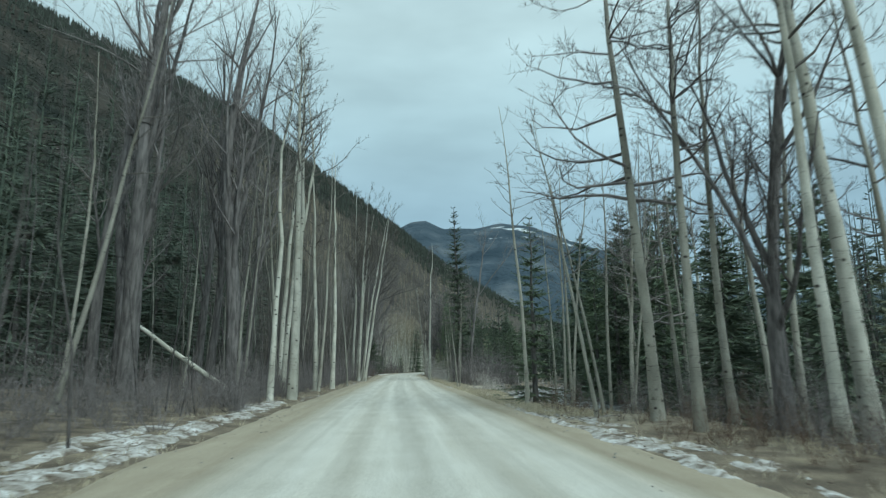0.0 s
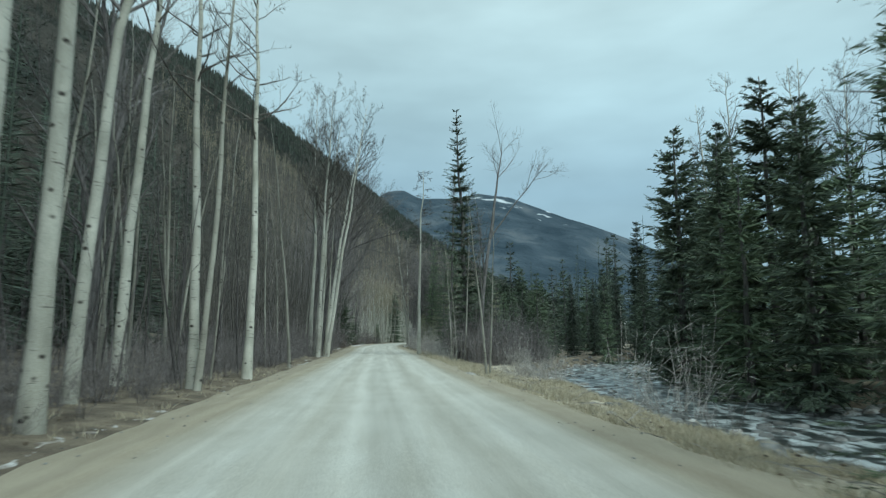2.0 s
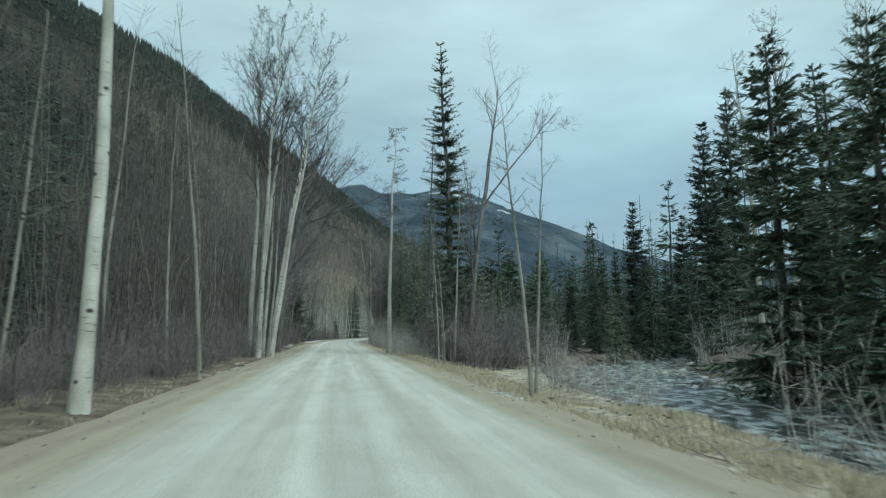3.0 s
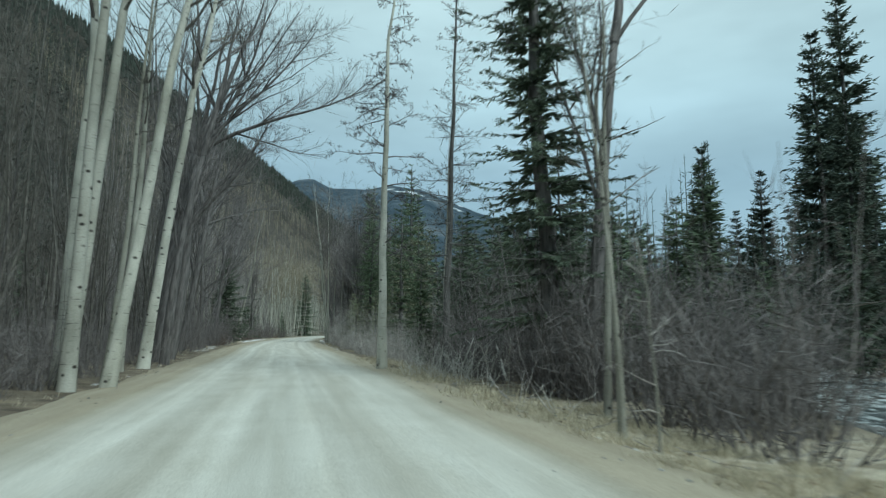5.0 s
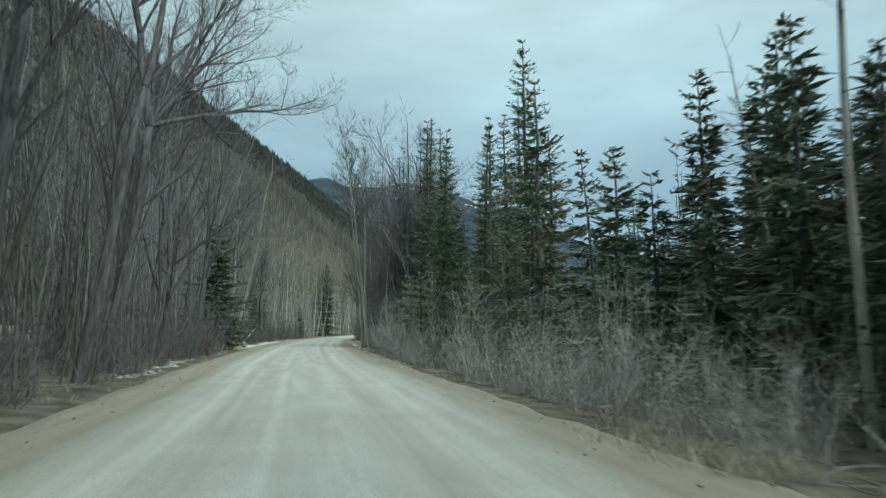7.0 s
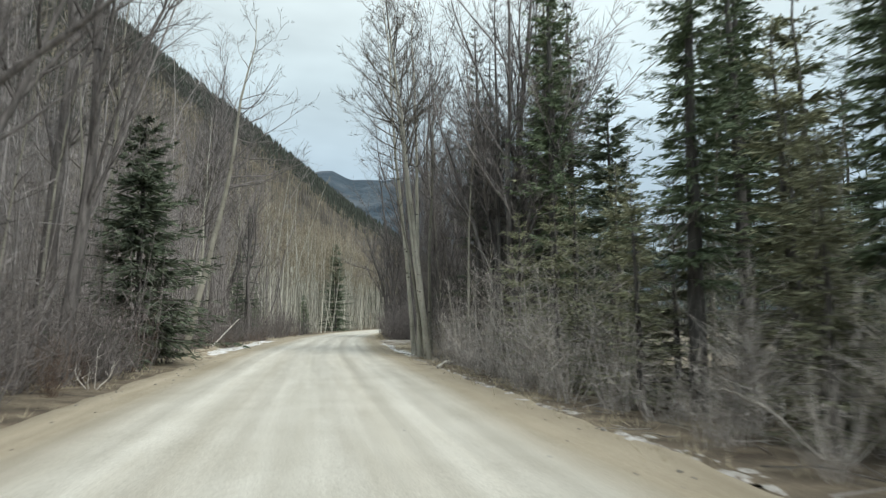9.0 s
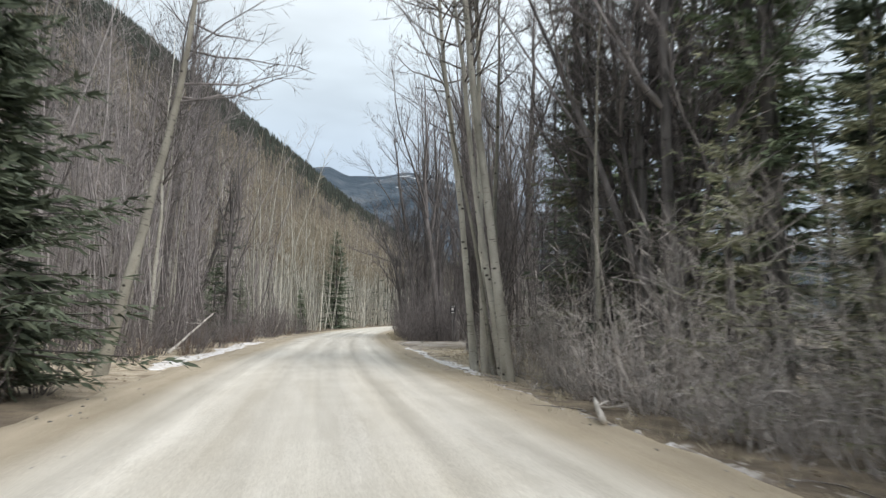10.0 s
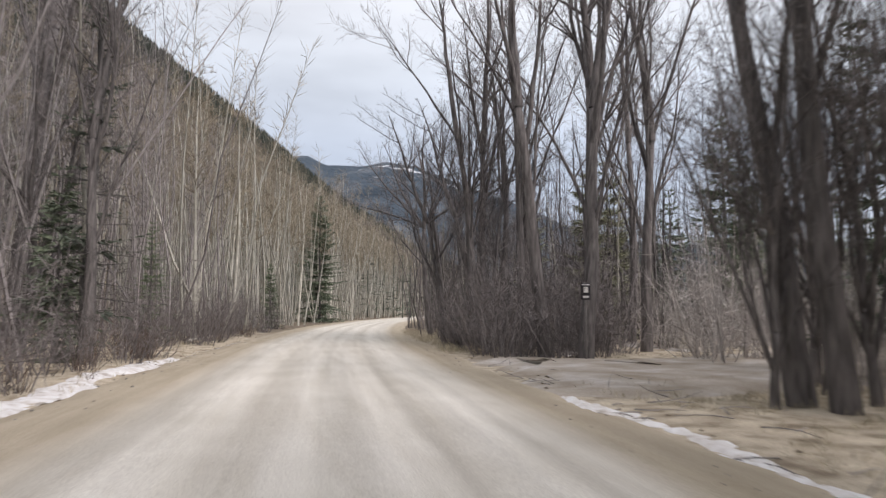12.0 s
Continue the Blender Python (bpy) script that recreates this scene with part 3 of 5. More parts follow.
# bare woods on the spur's lower half: thin pale and dark stems
g = Geo()
for k in range(2200):
    t = r.uniform(0.30, 0.72)
    s = r.uniform(0.0, 0.6) ** 1.3
    p = slope_at(t, s)
    h = r.uniform(7, 13)
    top = p + Vector((r.gauss(0, 0.5), r.gauss(0, 0.5), h))
    g.tube([p - Vector((0, 0, 1)), p.lerp(top, 0.5) + rand_dir(r) * 0.2, top], [0.08, 0.06, 0.03], 3, False)
    for m in range(11):
        q = p.lerp(top, r.uniform(0.4, 0.98))
        d = Vector((r.gauss(0, 1), r.gauss(0, 1), 1.1)).normalized()
        g.blade(q, q + d * r.uniform(1.0, 2.6), d.cross(rand_dir(r)).normalized(), 0.07)
stuff("hillside_aspens", g, TWIG_TAN, "bare tan aspens on the lower mountainside", "trees")

# the far mountain closing the valley
AZ = [(-14, 4), (-8, 7.5), (-3, 11.4), (0.2, 13.0), (1.6, 13.15), (3.2, 12.4), (6.2, 12.3), (8.5, 12.9), (11.4, 12.6), (15, 11.2), (19.5, 9.3), (24, 7.2), (30, 5.6), (42, 5.0), (60, 4.0)]
mv, mf = [], []
NA, NR = 170, 40
for j in range(NR + 1):
    dist = 2200 + (4000 - 2200) * j / (NR - 6)
    for i in range(NA + 1):
        az = -14 + 74 * i / NA
        el = float(np.interp(az, [a[0] for a in AZ], [a[1] for a in AZ]))
        top = math.tan(radians(el)) * 4000
        s = j / (NR - 6)
        zz = top * (s ** 0.85 if s <= 1 else 1 - (s - 1) * 1.5)
        x, y = dist * math.sin(radians(az)), dist * math.cos(radians(az))
        rough = noise.fractal((x * 0.0016, y * 0.0016, 2), 0.9, 2.1, 5)
        zz += rough * 75 * min(1, s * 2) * (0.25 + 0.75 * min(1, abs(1 - s) * 4))
        mv.append((x, y, zz))
mf = [(j * (NA + 1) + i, j * (NA + 1) + i + 1, (j + 1) * (NA + 1) + i + 1, (j + 1) * (NA + 1) + i) for j in range(NR) for i in range(NA)]
me = bpy.data.meshes.new("backdrop")
me.from_pydata(mv, [], mf)
me.shade_smooth()
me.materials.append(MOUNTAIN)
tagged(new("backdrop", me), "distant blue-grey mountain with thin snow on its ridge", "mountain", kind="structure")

# ---- kinds of trees ----
LA = "tall bare aspen with pale scarred bark beside the gravel road"
LT = "slender young bare aspen with thin grey trunk in the thicket"
LC = "large dark bare cottonwood with spreading crooked limbs"
LS = "dark green spruce with dense drooping branches"
ASPENS = [aspen(1, 18.5, 0.19, 0.42, 28, 2.8, BARK_PALE, LA, droop=0.1), aspen(2, 18, 0.165, 0.48, 26, 2.6, BARK_PALE, LA, 0.05, droop=0.12),
          aspen(3, 19.5, 0.18, 0.50, 28, 2.8, BARK_PALE, LA, 0.02, droop=0.12), aspen(4, 15.5, 0.14, 0.42, 24, 2.4, BARK_PALE, LA, 0.06, droop=0.1)]
CROOKED = aspen(13, 16.5, 0.125, 0.55, 24, 2.8, BARK_PALE, "bare pale aspen with a kinked trunk beside the gravel road", 0.03, droop=0.1, bend=3.2)
FAN = aspen(14, 20, 0.15, 0.42, 40, 4.2, BARK_PALE, "tall pale aspen with a wide fan of fine bare twigs", 0.03, 2, 9, 9, 0.1, TWIG, 0.006, 0.2, (0.5, 1.3), bend=1.5)
VERGE = aspen(17, 18, 0.105, 0.46, 30, 2.6, BARK_PALE, "slim pale aspen with dark knots leaning over the verge", 0.01, 2, 7, 9, 0.1, TWIG, 0.006, 0.2, (0.3, 1.1), bend=1.3)
LEANER = aspen(15, 15, 0.15, 0.45, 20, 3.6, BARK_GREY, "leaning grey tree with a forked dark crown over the verge", 0.05, 2, 6, 9, 0.05, TWIG_DARK, 0.006, 0.3, (0.2, 0.9), bend=2.2)
LIMBY = [aspen(5, 16, 0.16, 0.36, 32, 3.6, BARK_GREY, "big bare aspen with long dark sideways limbs", 0.05, 2, 8, 10, 0.05, TWIG_DARK, 0.005, 0.38, (-0.15, 0.6)),
         aspen(6, 15, 0.14, 0.4, 30, 3.2, BARK_GREY, "bare grey aspen with many crooked dark limbs", 0.07, 2, 8, 10, 0.06, TWIG_DARK, 0.005, 0.4, (-0.1, 0.7))]
POLE = aspen(12, 16.5, 0.16, 0.24, 64, 1.8, BARK_PALE, "straight pale aspen with short twisted drooping limbs at the verge", 0.02, 2, 9, 12, -0.07, TWIG_DARK, 0.007, 0.36, (-0.1, 0.7), bend=1.6)
THIN = [aspen(7, 11, 0.07, 0.45, 17, 1.5, BARK_GREY, LT, 0.06, 2, 3, 6), aspen(8, 9, 0.055, 0.4, 15, 1.3, BARK_GREY, LT, 0.09, 2, 3, 6),
        aspen(9, 13, 0.085, 0.5, 17, 1.6, BARK_GREY, LT, 0.05, 2, 3, 6)]
GROVE = [aspen(20 + k, 16 + k, 0.12, 0.48, 26, 1.9, BARK_PALE, "straight pale aspen in a dense grove", 0.03, 1, 22, 6, twig=TWIG_TAN, thin=0.009) for k in range(3)]
COTTON = [cottonwood(31, 15, 0.30, LC), cottonwood(32, 14, 0.24, LC, 4, 0.65), cottonwood(33, 16, 0.27, LC, 5, 0.4), cottonwood(34, 12, 0.2, LC, 6, 0.8, 4)]
BROAD = cottonwood(41, 22, 0.36, "massive dark cottonwood with a high forked crown", 6, 0.32, 6, low=0.42)
TALL = [cottonwood(37, 21, 0.25, "tall dark cottonwood with upright bare branches", 6, 0.34, 5, low=0.4), cottonwood(38, 19, 0.2, "tall dark cottonwood with upright bare branches", 5, 0.4, 5, low=0.46),
        cottonwood(39, 20, 0.23, "tall dark cottonwood with upright bare branches", 6, 0.3, 5, low=0.36)]
ARCH = cottonwood(36, 17, 0.21, "leaning dark cottonwood with limbs arching over the road", 6, 0.75, 7, 2, 0.02, low=0.42, arms=3)
BUSHY = [cottonwood(35, 11, 0.12, "bare many-stemmed cottonwood with fine upright twigs", 8, 0.34, 7, 2, 0.03, BARK_DARK, TWIG_DARK, 0.08)]
HERO = spruce(41, 17.2, 2.3, 0.24, 0.2, "tall narrow spruce with thin top beside the road", 40, 7, 56, NEEDLES_LIGHT, 0.12, -0.05, 0.05)
GREAT = spruce(54, 17.2, 2.5, 0.22, 0.1, "tall dark spruce with long ragged drooping branches", 46, 8, 125, NEEDLES_DEEP, 0.1, -0.05, 0.05, blade=(0.105, 0.014))
SPRUCES = [spruce(43, 13, 2.9, 0.2, 0.03, LS, 28, 7, 50, NEEDLES_LIGHT), spruce(44, 11, 2.6, 0.17, 0.02, LS, 26, 7, 50, NEEDLES_LIGHT, 0.05)]
MIDS = [spruce(45, 14, 3.0, 0.22, 0.02, LS, 32, 6, 27, NEEDLES_DEEP, 0.04, blade=(0.3, 0.04)), spruce(51, 12, 2.7, 0.2, 0.02, LS, 30, 6, 27, NEEDLES_LIGHT, 0.04, blade=(0.3, 0.04))]
DENSE = [spruce(52, 14, 3.5, 0.22, 0.01, "broad dense dark spruce on the river bank", 36, 7, 52, NEEDLES_DEEP, 0.02, blade=(0.24, 0.03))]
YOUNG = spruce(53, 14, 3.4, 0.22, 0.02, "young dark green spruce in the undergrowth", 26, 6, 20, NEEDLES_DEEP, 0.04, blade=(0.4, 0.055))
SQUAT = spruce(55, 8.6, 3.2, 0.16, 0.04, "broad dark spruce with drooping lower branches in the undergrowth", 30, 8, 62, NEEDLES_DEEP, 0.05, blade=(0.2, 0.024))
SAPLING = aspen(16, 2.7, 0.022, 0.12, 16, 0.8, BARK_GREY, "small leafless sapling with crooked sideways twigs on the verge", 0.06, 1, 3, 5, 0.05, TWIG_GREY, 0.005, 0.35, (-0.1, 0.7), bend=2.0)
FRESH = spruce(57, 14, 3.4, 0.22, 0.02, "young olive-green spruce in the undergrowth", 26, 6, 26, NEEDLES_LIGHT, 0.04, blade=(0.34, 0.045))
OLIVE = [spruce(46, 10, 2.8, 0.16, 0.03, "bushy olive-green fir with long flat branches", 24, 7, 50, NEEDLES_WARM, 0.1, 0.0)]
FAR_SPRUCES = [spruce(47, 14, 2.4, 0.18, 0.03, LS, 24, 6, 14, NEEDLES_DARK, 0.05, blade=(0.38, 0.048)), spruce(48, 11, 2.2, 0.15, 0.02, LS, 22, 6, 14, NEEDLES, 0.05, blade=(0.38, 0.048))]
SPIRE = spruce(58, 15, 2.5, 0.2, 0.02, "dark pointed spruce with short dense tiers by the river", 46, 9, 46, NEEDLES_DARK, 0.02, -0.04, blade=(0.2, 0.032))
RUSTY = spruce(56, 17, 2.5, 0.27, 0.04, "big ageing spruce with brown dead twigs and sparse olive needles", 40, 7, 34, NEEDLES_WARM, 0.05, -0.06, 0.55)
DEAD = spruce(49, 16, 1.9, 0.13, 0.2, "dead dark conifer with fine drooping bare branches", 30, 5, 0, NEEDLES_DARK, 0.1, -0.06, 1.0)
GREYSP = spruce(50, 10.5, 1.9, 0.14, 0.1, "half-dead grey-brown spruce with thin needles", 24, 6, 34, NEEDLES_DARK, 0.15, -0.04, 0.75)

# ---- trees that stand at known places ----
for kind, x, y, turn, size, tilt in [
        # west side: dark cottonwoods, then pale aspens at the road's edge
        (BROAD, -8.6, 32.7, 40, 1.0, 1), (TALL[1], -10.8, 35.4, 200, 1.0, 2), (TALL[0], -12.5, 39.0, 130, 0.95, 0), (BROAD, -10.4, 24.5, 110, 0.9, 3), (TALL[0], -11.5, 46, 90, 1.0, 2), (COTTON[2], -13, 30, 10, 1.0, 0), (TALL[1], -12.4, 26.0, 20, 1.0, 3),
        (CROOKED, -5.7, 27.25, 20, 1.0, 1.5), (THIN[2], -6.58, 32.2, 70, 1.05, -1), (ASPENS[0], -5.15, 29.2, 130, 1.0, 1), (ASPENS[1], -5.45, 31.4, 250, 1.0, 1.5), (CROOKED, -6.7, 35.2, 230, 1.15, 3),
        (ASPENS[2], -7.95, 40.6, 310, 0.95, 1.5), (ASPENS[3], -5.6, 39.7, 60, 1.05, -0.4), (THIN[2], -5.35, 39.3, 10, 1.15, 5), (ASPENS[3], -5.16, 44.6, 100, 1.1, 2.3), (THIN[0], -8.6, 43.0, 30, 1.0, -5), (THIN[2], -4.9, 53.0, 0, 0.95, -3),
        (FAN, -5.26, 69.7, 20, 1.05, 1), (FAN, -6.1, 71.8, 140, 1.05, 1.7), (FAN, -4.65, 70.6, 250, 1.0, 7.5), (ASPENS[1], -5.6, 70.7, 70, 1.05, 3.5), (THIN[2], -5.0, 71.6, 20, 1.0, 6),
        (ASPENS[1], -5.5, 78.4, 30, 1.15, 5.3), (ASPENS[3], -5.8, 76.3, 190, 0.95, 3),
        (TALL[1], -5.3, 81.2, 30, 0.8, 6), (TALL[0], -5.9, 82.6, 200, 0.85, 7), (ARCH, -5.7, 84.4, 0, 1.05, 7), (TALL[1], -6.6, 86.5, 30, 0.9, 6), (ARCH, -7.4, 99.0, 60, 0.95, 8), (TALL[0], -8.2, 92.0, 330, 0.85, 6), (TALL[1], -6.9, 95.0, 100, 0.8, 7), (TALL[1], -8.6, 104.0, 30, 0.85, 5),
        (COTTON[3], -7.8, 110.0, 350, 1.0, 8), (TALL[0], -9.6, 108, 140, 0.85, 4), (TALL[1], -7.2, 115.0, 240, 0.8, 5), (TALL[0], -10, 121, 10, 1.0, 5), (TALL[0], -9.4, 152.5, 300, 1.0, 6), (TALL[2], -10.4, 156.0, 70, 1.05, 5), (TALL[2], -9.2, 145.0, 170, 0.95, 6), (TALL[0], -9.6, 114.5, 250, 1.0, 6),
        (SQUAT, -6.8, 120.6, 0, 0.98, 0), (LEANER, -6.4, 126.3, 180, 1.0, 16), (FAN, -7.84, 137.3, 90, 0.7, 3), (GREYSP, -5.9, 147.6, 0, 1.0, 0), (TALL[2], -5.7, 147.0, 60, 0.62, 3), (THIN[2], -6.2, 148.4, 20, 1.0, 0), (ASPENS[3], -9.2, 143.5, 90, 0.85, 7),
        (TALL[1], -10.5, 141.0, 20, 0.75, 6), (SPRUCES[1], -6.0, 156.0, 70, 0.45, 0), (TALL[1], -11.5, 134, 200, 0.8, 5), (COTTON[3], -8.4, 150, 200, 0.85, 6), (ASPENS[3], -5.6, 165, 0, 0.8, 5),
        (THIN[2], -10.0, 19.0, 0, 1.1, 13), (THIN[0], -12.5, 24.0, 100, 1.2, 6),
        # east side
        (LIMBY[0], 6.51, 16.65, 0, 1.0, -2.8), (LIMBY[1], 6.74, 14.72, 140, 0.95, -1), (LIMBY[1], 8.44, 16.4, 40, 0.85, -5), (COTTON[2], 8.8, 14.7, 200, 0.75, -3), (ASPENS[0], 9.85, 13.3, 120, 1.05, -3.4), (ASPENS[2], 9.6, 11.2, 20, 0.95, -3), (ASPENS[3], 8.7, 12.6, 200, 1.0, -4), (MIDS[0], 12, 24, 0, 0.62, 0), (MIDS[1], 14, 27, 60, 0.75, 0), (MIDS[0], 10.5, 27, 120, 0.5, 0), (MIDS[0], 15.5, 23, 200, 0.69, 0), (MIDS[1], 17, 27, 250, 0.75, 0), (COTTON[1], -14, 52, 0, 1.0, 0), (THIN[2], 5.63, 19.1, 300, 0.75, -8.5), (THIN[1], 6.3, 20.6, 40, 1.15, -7), (LIMBY[1], 7.5, 21.2, 40, 0.6, -1), (LIMBY[1], 8.7, 22.6, 100, 0.68, -3), (LIMBY[0], 10.4, 24.0, 10, 0.75, -3), (LIMBY[1], 9.6, 15.2, 80, 0.75, -3), (LIMBY[1], 10.8, 18.5, 180, 0.8, -2), (LIMBY[1], 11.5, 14.0, 300, 0.85, -2), (MIDS[0], 13.0, 19.0, 30, 0.62, 0), (MIDS[0], 11.0, 21.5, 30, 0.56, 0), (OLIVE[0], 16.0, 20.0, 30, 0.7, 0),
        (THIN[2], 4.62, 24.8, 0, 0.95, -0.5), (THIN[0], 6.97, 28.5, 90, 1.0, 3), (THIN[0], 6.7, 26.0, 200, 0.95, 3), (THIN[2], 9.4, 24.6, 140, 0.95, -2), (THIN[2], 8.6, 27.0, 240, 1.0, -1), (THIN[2], 10.6, 29.0, 40, 0.95, -1), (THIN[2], 11.6, 26.0, 300, 1.0, -1), (THIN[2], 7.8, 30.5, 80, 1.0, 0), (THIN[1], 6.3, 27.2, 20, 1.0, 0), (SPRUCES[0], 5.3, 26.7, 0, 0.62, 0),
        (DENSE[0], 14.6, 52.3, 120, 0.98, 0), (DENSE[0], 14.2, 47.5, 40, 0.85, 0), (DENSE[0], 16.8, 48.0, 260, 1.0, 0), (DENSE[0], 13.8, 41.5, 10, 0.8, 0), (MIDS[0], 15.5, 38.0, 100, 0.9, 0), (MIDS[0], 18.5, 42.0, 10, 1.0, 0), (MIDS[1], 17.5, 53.0, 70, 0.95, 0),
        (MIDS[1], 13.4, 44.6, 160, 0.8, 0), (MIDS[1], 16.0, 44.0, 200, 0.95, 0), (MIDS[1], 14.4, 35.4, 230, 0.75, 0), (MIDS[0], 20.5, 57.0, 310, 1.0, 0), (MIDS[1], 20.0, 47.0, 30, 0.9, 0),
        (GREAT, 6.0, 69.0, 0, 1.12, -2.9), (MIDS[0], 11.1, 78.0, 134, 0.42, 0), (MIDS[0], 9.9, 73.0, 42, 0.42, 0), (MIDS[0], 13.0, 76.0, 281, 0.42, 0), (MIDS[0], 11.6, 72.0, 173, 0.42, 0), (MIDS[0], 19.9, 78.0, 92, 0.42, 0), (SPRUCES[0], 8.6, 84.6, 30, 0.42, 0), (SPRUCES[0], 10.2, 83.6, 130, 0.46, 0), (SPRUCES[0], 11.6, 82.6, 230, 0.52, 0), (YOUNG, 9.4, 81.8, 330, 0.4, 0), (YOUNG, 12.6, 80.4, 60, 0.58, 0), (YOUNG, 11.0, 79.4, 160, 0.42, 0), (TALL[1], 6.5, 68.4, 60, 0.85, 5), (THIN[2], 3.57, 46.1, 60, 0.55, -3.4), (THIN[0], 3.75, 46.4, 150, 0.6, 3), (THIN[2], 5.1, 64.7, 300, 0.8, 3), (SAPLING, 3.95, 61.2, 0, 1.0, 1), (SAPLING, 4.56, 68.6, 120, 0.5, 4), (SAPLING, 4.7, 63.4, 220, 0.8, -3),
        (THIN[1], 3.9, 62.0, 30, 0.8, 0), (THIN[1], 4.3, 62.8, 130, 0.75, 0), (MIDS[1], 9.0, 71.0, 20, 0.42, 0), (MIDS[0], 7.4, 72.6, 120, 0.36, 0), (MIDS[0], 11.6, 70.6, 20, 0.48, 0),
        (POLE, 2.62, 76.2, 200, 1.0, -0.5), (MIDS[0], 8.9, 92.4, 315, 0.45, 0), (MIDS[0], 8.6, 89.4, 294, 0.42, 0), (MIDS[0], 9.4, 85.4, 252, 0.36, 0), (MIDS[0], 11.9, 87.4, 294, 0.42, 0), (MIDS[0], 9.7, 83.4, 238, 0.34, 0), (MIDS[0], 13.3, 86.4, 294, 0.42, 0), (MIDS[0], 10.5, 82.4, 350, 0.50, 0), (MIDS[0], 14.2, 85.4, 315, 0.45, 0), (MIDS[0], 10.9, 81.4, 25, 0.55, 0), (DEAD, 5.46, 78.7, 0, 1.1, 2), (OLIVE[0], 9.6, 77.6, 0, 0.6, 0), (MIDS[0], 11.5, 79.5, 100, 0.45, 0), (MIDS[1], 13.5, 84.5, 60, 0.66, 0), (MIDS[0], 7.4, 83.4, 40, 0.42, 0), (MIDS[0], 9.0, 80.6, 140, 0.38, 0), (MIDS[1], 8.6, 85.2, 10, 0.48, 0), (MIDS[0], 12.6, 82.0, 210, 0.62, 0), (MIDS[0], 9.6, 88.4, 300, 0.56, 0), (MIDS[0], 11.4, 89.6, 80, 0.56, 0), (MIDS[0], 12.0, 86.2, 10, 0.55, 0), (MIDS[1], 14.5, 89.0, 10, 0.6, 0),
        (SPRUCES[0], 6.6, 95.6, 0, 0.78, 0), (OLIVE[0], 8.4, 99.0, 30, 0.95, 0), (MIDS[0], 8.2, 86.0, 200, 0.55, 0), (MIDS[1], 7.0, 91.0, 300, 0.55, 0), (MIDS[0], 10.0, 91.5, 250, 0.65, 0), (MIDS[1], 9.5, 82.5, 200, 0.55, 0), (OLIVE[0], 6.6, 103.0, 40, 0.5, 0),
        (HERO, 7.2, 118.6, 0, 0.95, 0), (OLIVE[0], 5.2, 113.6, 10, 0.5, 0), (OLIVE[0], 5.0, 109.0, 140, 0.45, 0), (OLIVE[0], 5.4, 104.8, 250, 0.42, 0), (OLIVE[0], 5.6, 117.8, 330, 0.55, 0), (OLIVE[0], 5.6, 100.8, 60, 0.4, 0), (SPRUCES[0], 9.2, 121.5, 70, 1.15, 0), (DEAD, 5.9, 121.0, 40, 0.95, 0), (RUSTY, 7.4, 119.6, 30, 1.0, 1), (BUSHY[0], 6.2, 120.6, 30, 1.45, 0), (TALL[2], 7.8, 121.8, 60, 0.85, 0), (BUSHY[0], 6.6, 122.8, 130, 1.3, 0), (DENSE[0], 9.0, 117.8, 130, 0.72, 0), (MIDS[1], 8.4, 123.5, 200, 0.9, 0), (OLIVE[0], 7.4, 107.6, 40, 0.58, 0), (HERO, 9.9, 112.3, 70, 0.85, 0), (HERO, 6.0, 108.7, 210, 0.72, 2), (HERO, 7.4, 105.6, 120, 0.68, 2), (OLIVE[0], 9.4, 106.3, 190, 0.75, 0), (DEAD, 9.0, 104.3, 120, 0.85, 0), (HERO, 8.4, 101.8, 20, 0.85, 0), (DENSE[0], 9.4, 81.3, 150, 0.56, 0), (DENSE[0], 8.0, 79.6, 20, 0.4, 0), (DENSE[0], 7.4, 81.6, 250, 0.34, 0), (OLIVE[0], 7.4, 101.4, 90, 0.85, 0), (HERO, 11.4, 114.0, 300, 0.9, 0), (OLIVE[0], 12.3, 112.6, 80, 1.15, 0),
        (OLIVE[0], 7.6, 103.5, 200, 0.6, 0), (OLIVE[0], 6.6, 112.8, 250, 0.6, 0), (OLIVE[0], 6.9, 116.2, 300, 0.62, 0), (OLIVE[0], 7.0, 97.4, 300, 0.7, 0), (OLIVE[0], 8.8, 109.4, 90, 0.85, 0), (OLIVE[0], 6.4, 111.5, 20, 0.5, 0), (OLIVE[0], 10.5, 106.0, 300, 1.0, 0), (MIDS[0], 20.0, 128.4, 0, 0.8, 0), (OLIVE[0], 6.3, 105.9, 100, 0.5, 0), (OLIVE[0], 6.2, 109.6, 20, 0.48, 0), (GREYSP, 9.8, 135.5, 100, 1.0, 0), (MIDS[0], 12.0, 139.0, 0, 0.95, 0), (HERO, 7.4, 127.4, 160, 0.75, 0), (DEAD, 6.6, 124.2, 20, 0.9, 0), (RUSTY, 6.4, 125.0, 200, 0.9, -1), (RUSTY, 9.4, 124.6, 100, 1.05, 0), (GREYSP, 5.4, 122.4, 30, 1.0, 0), (BUSHY[0], 5.6, 131.0, 0, 0.9, 0),
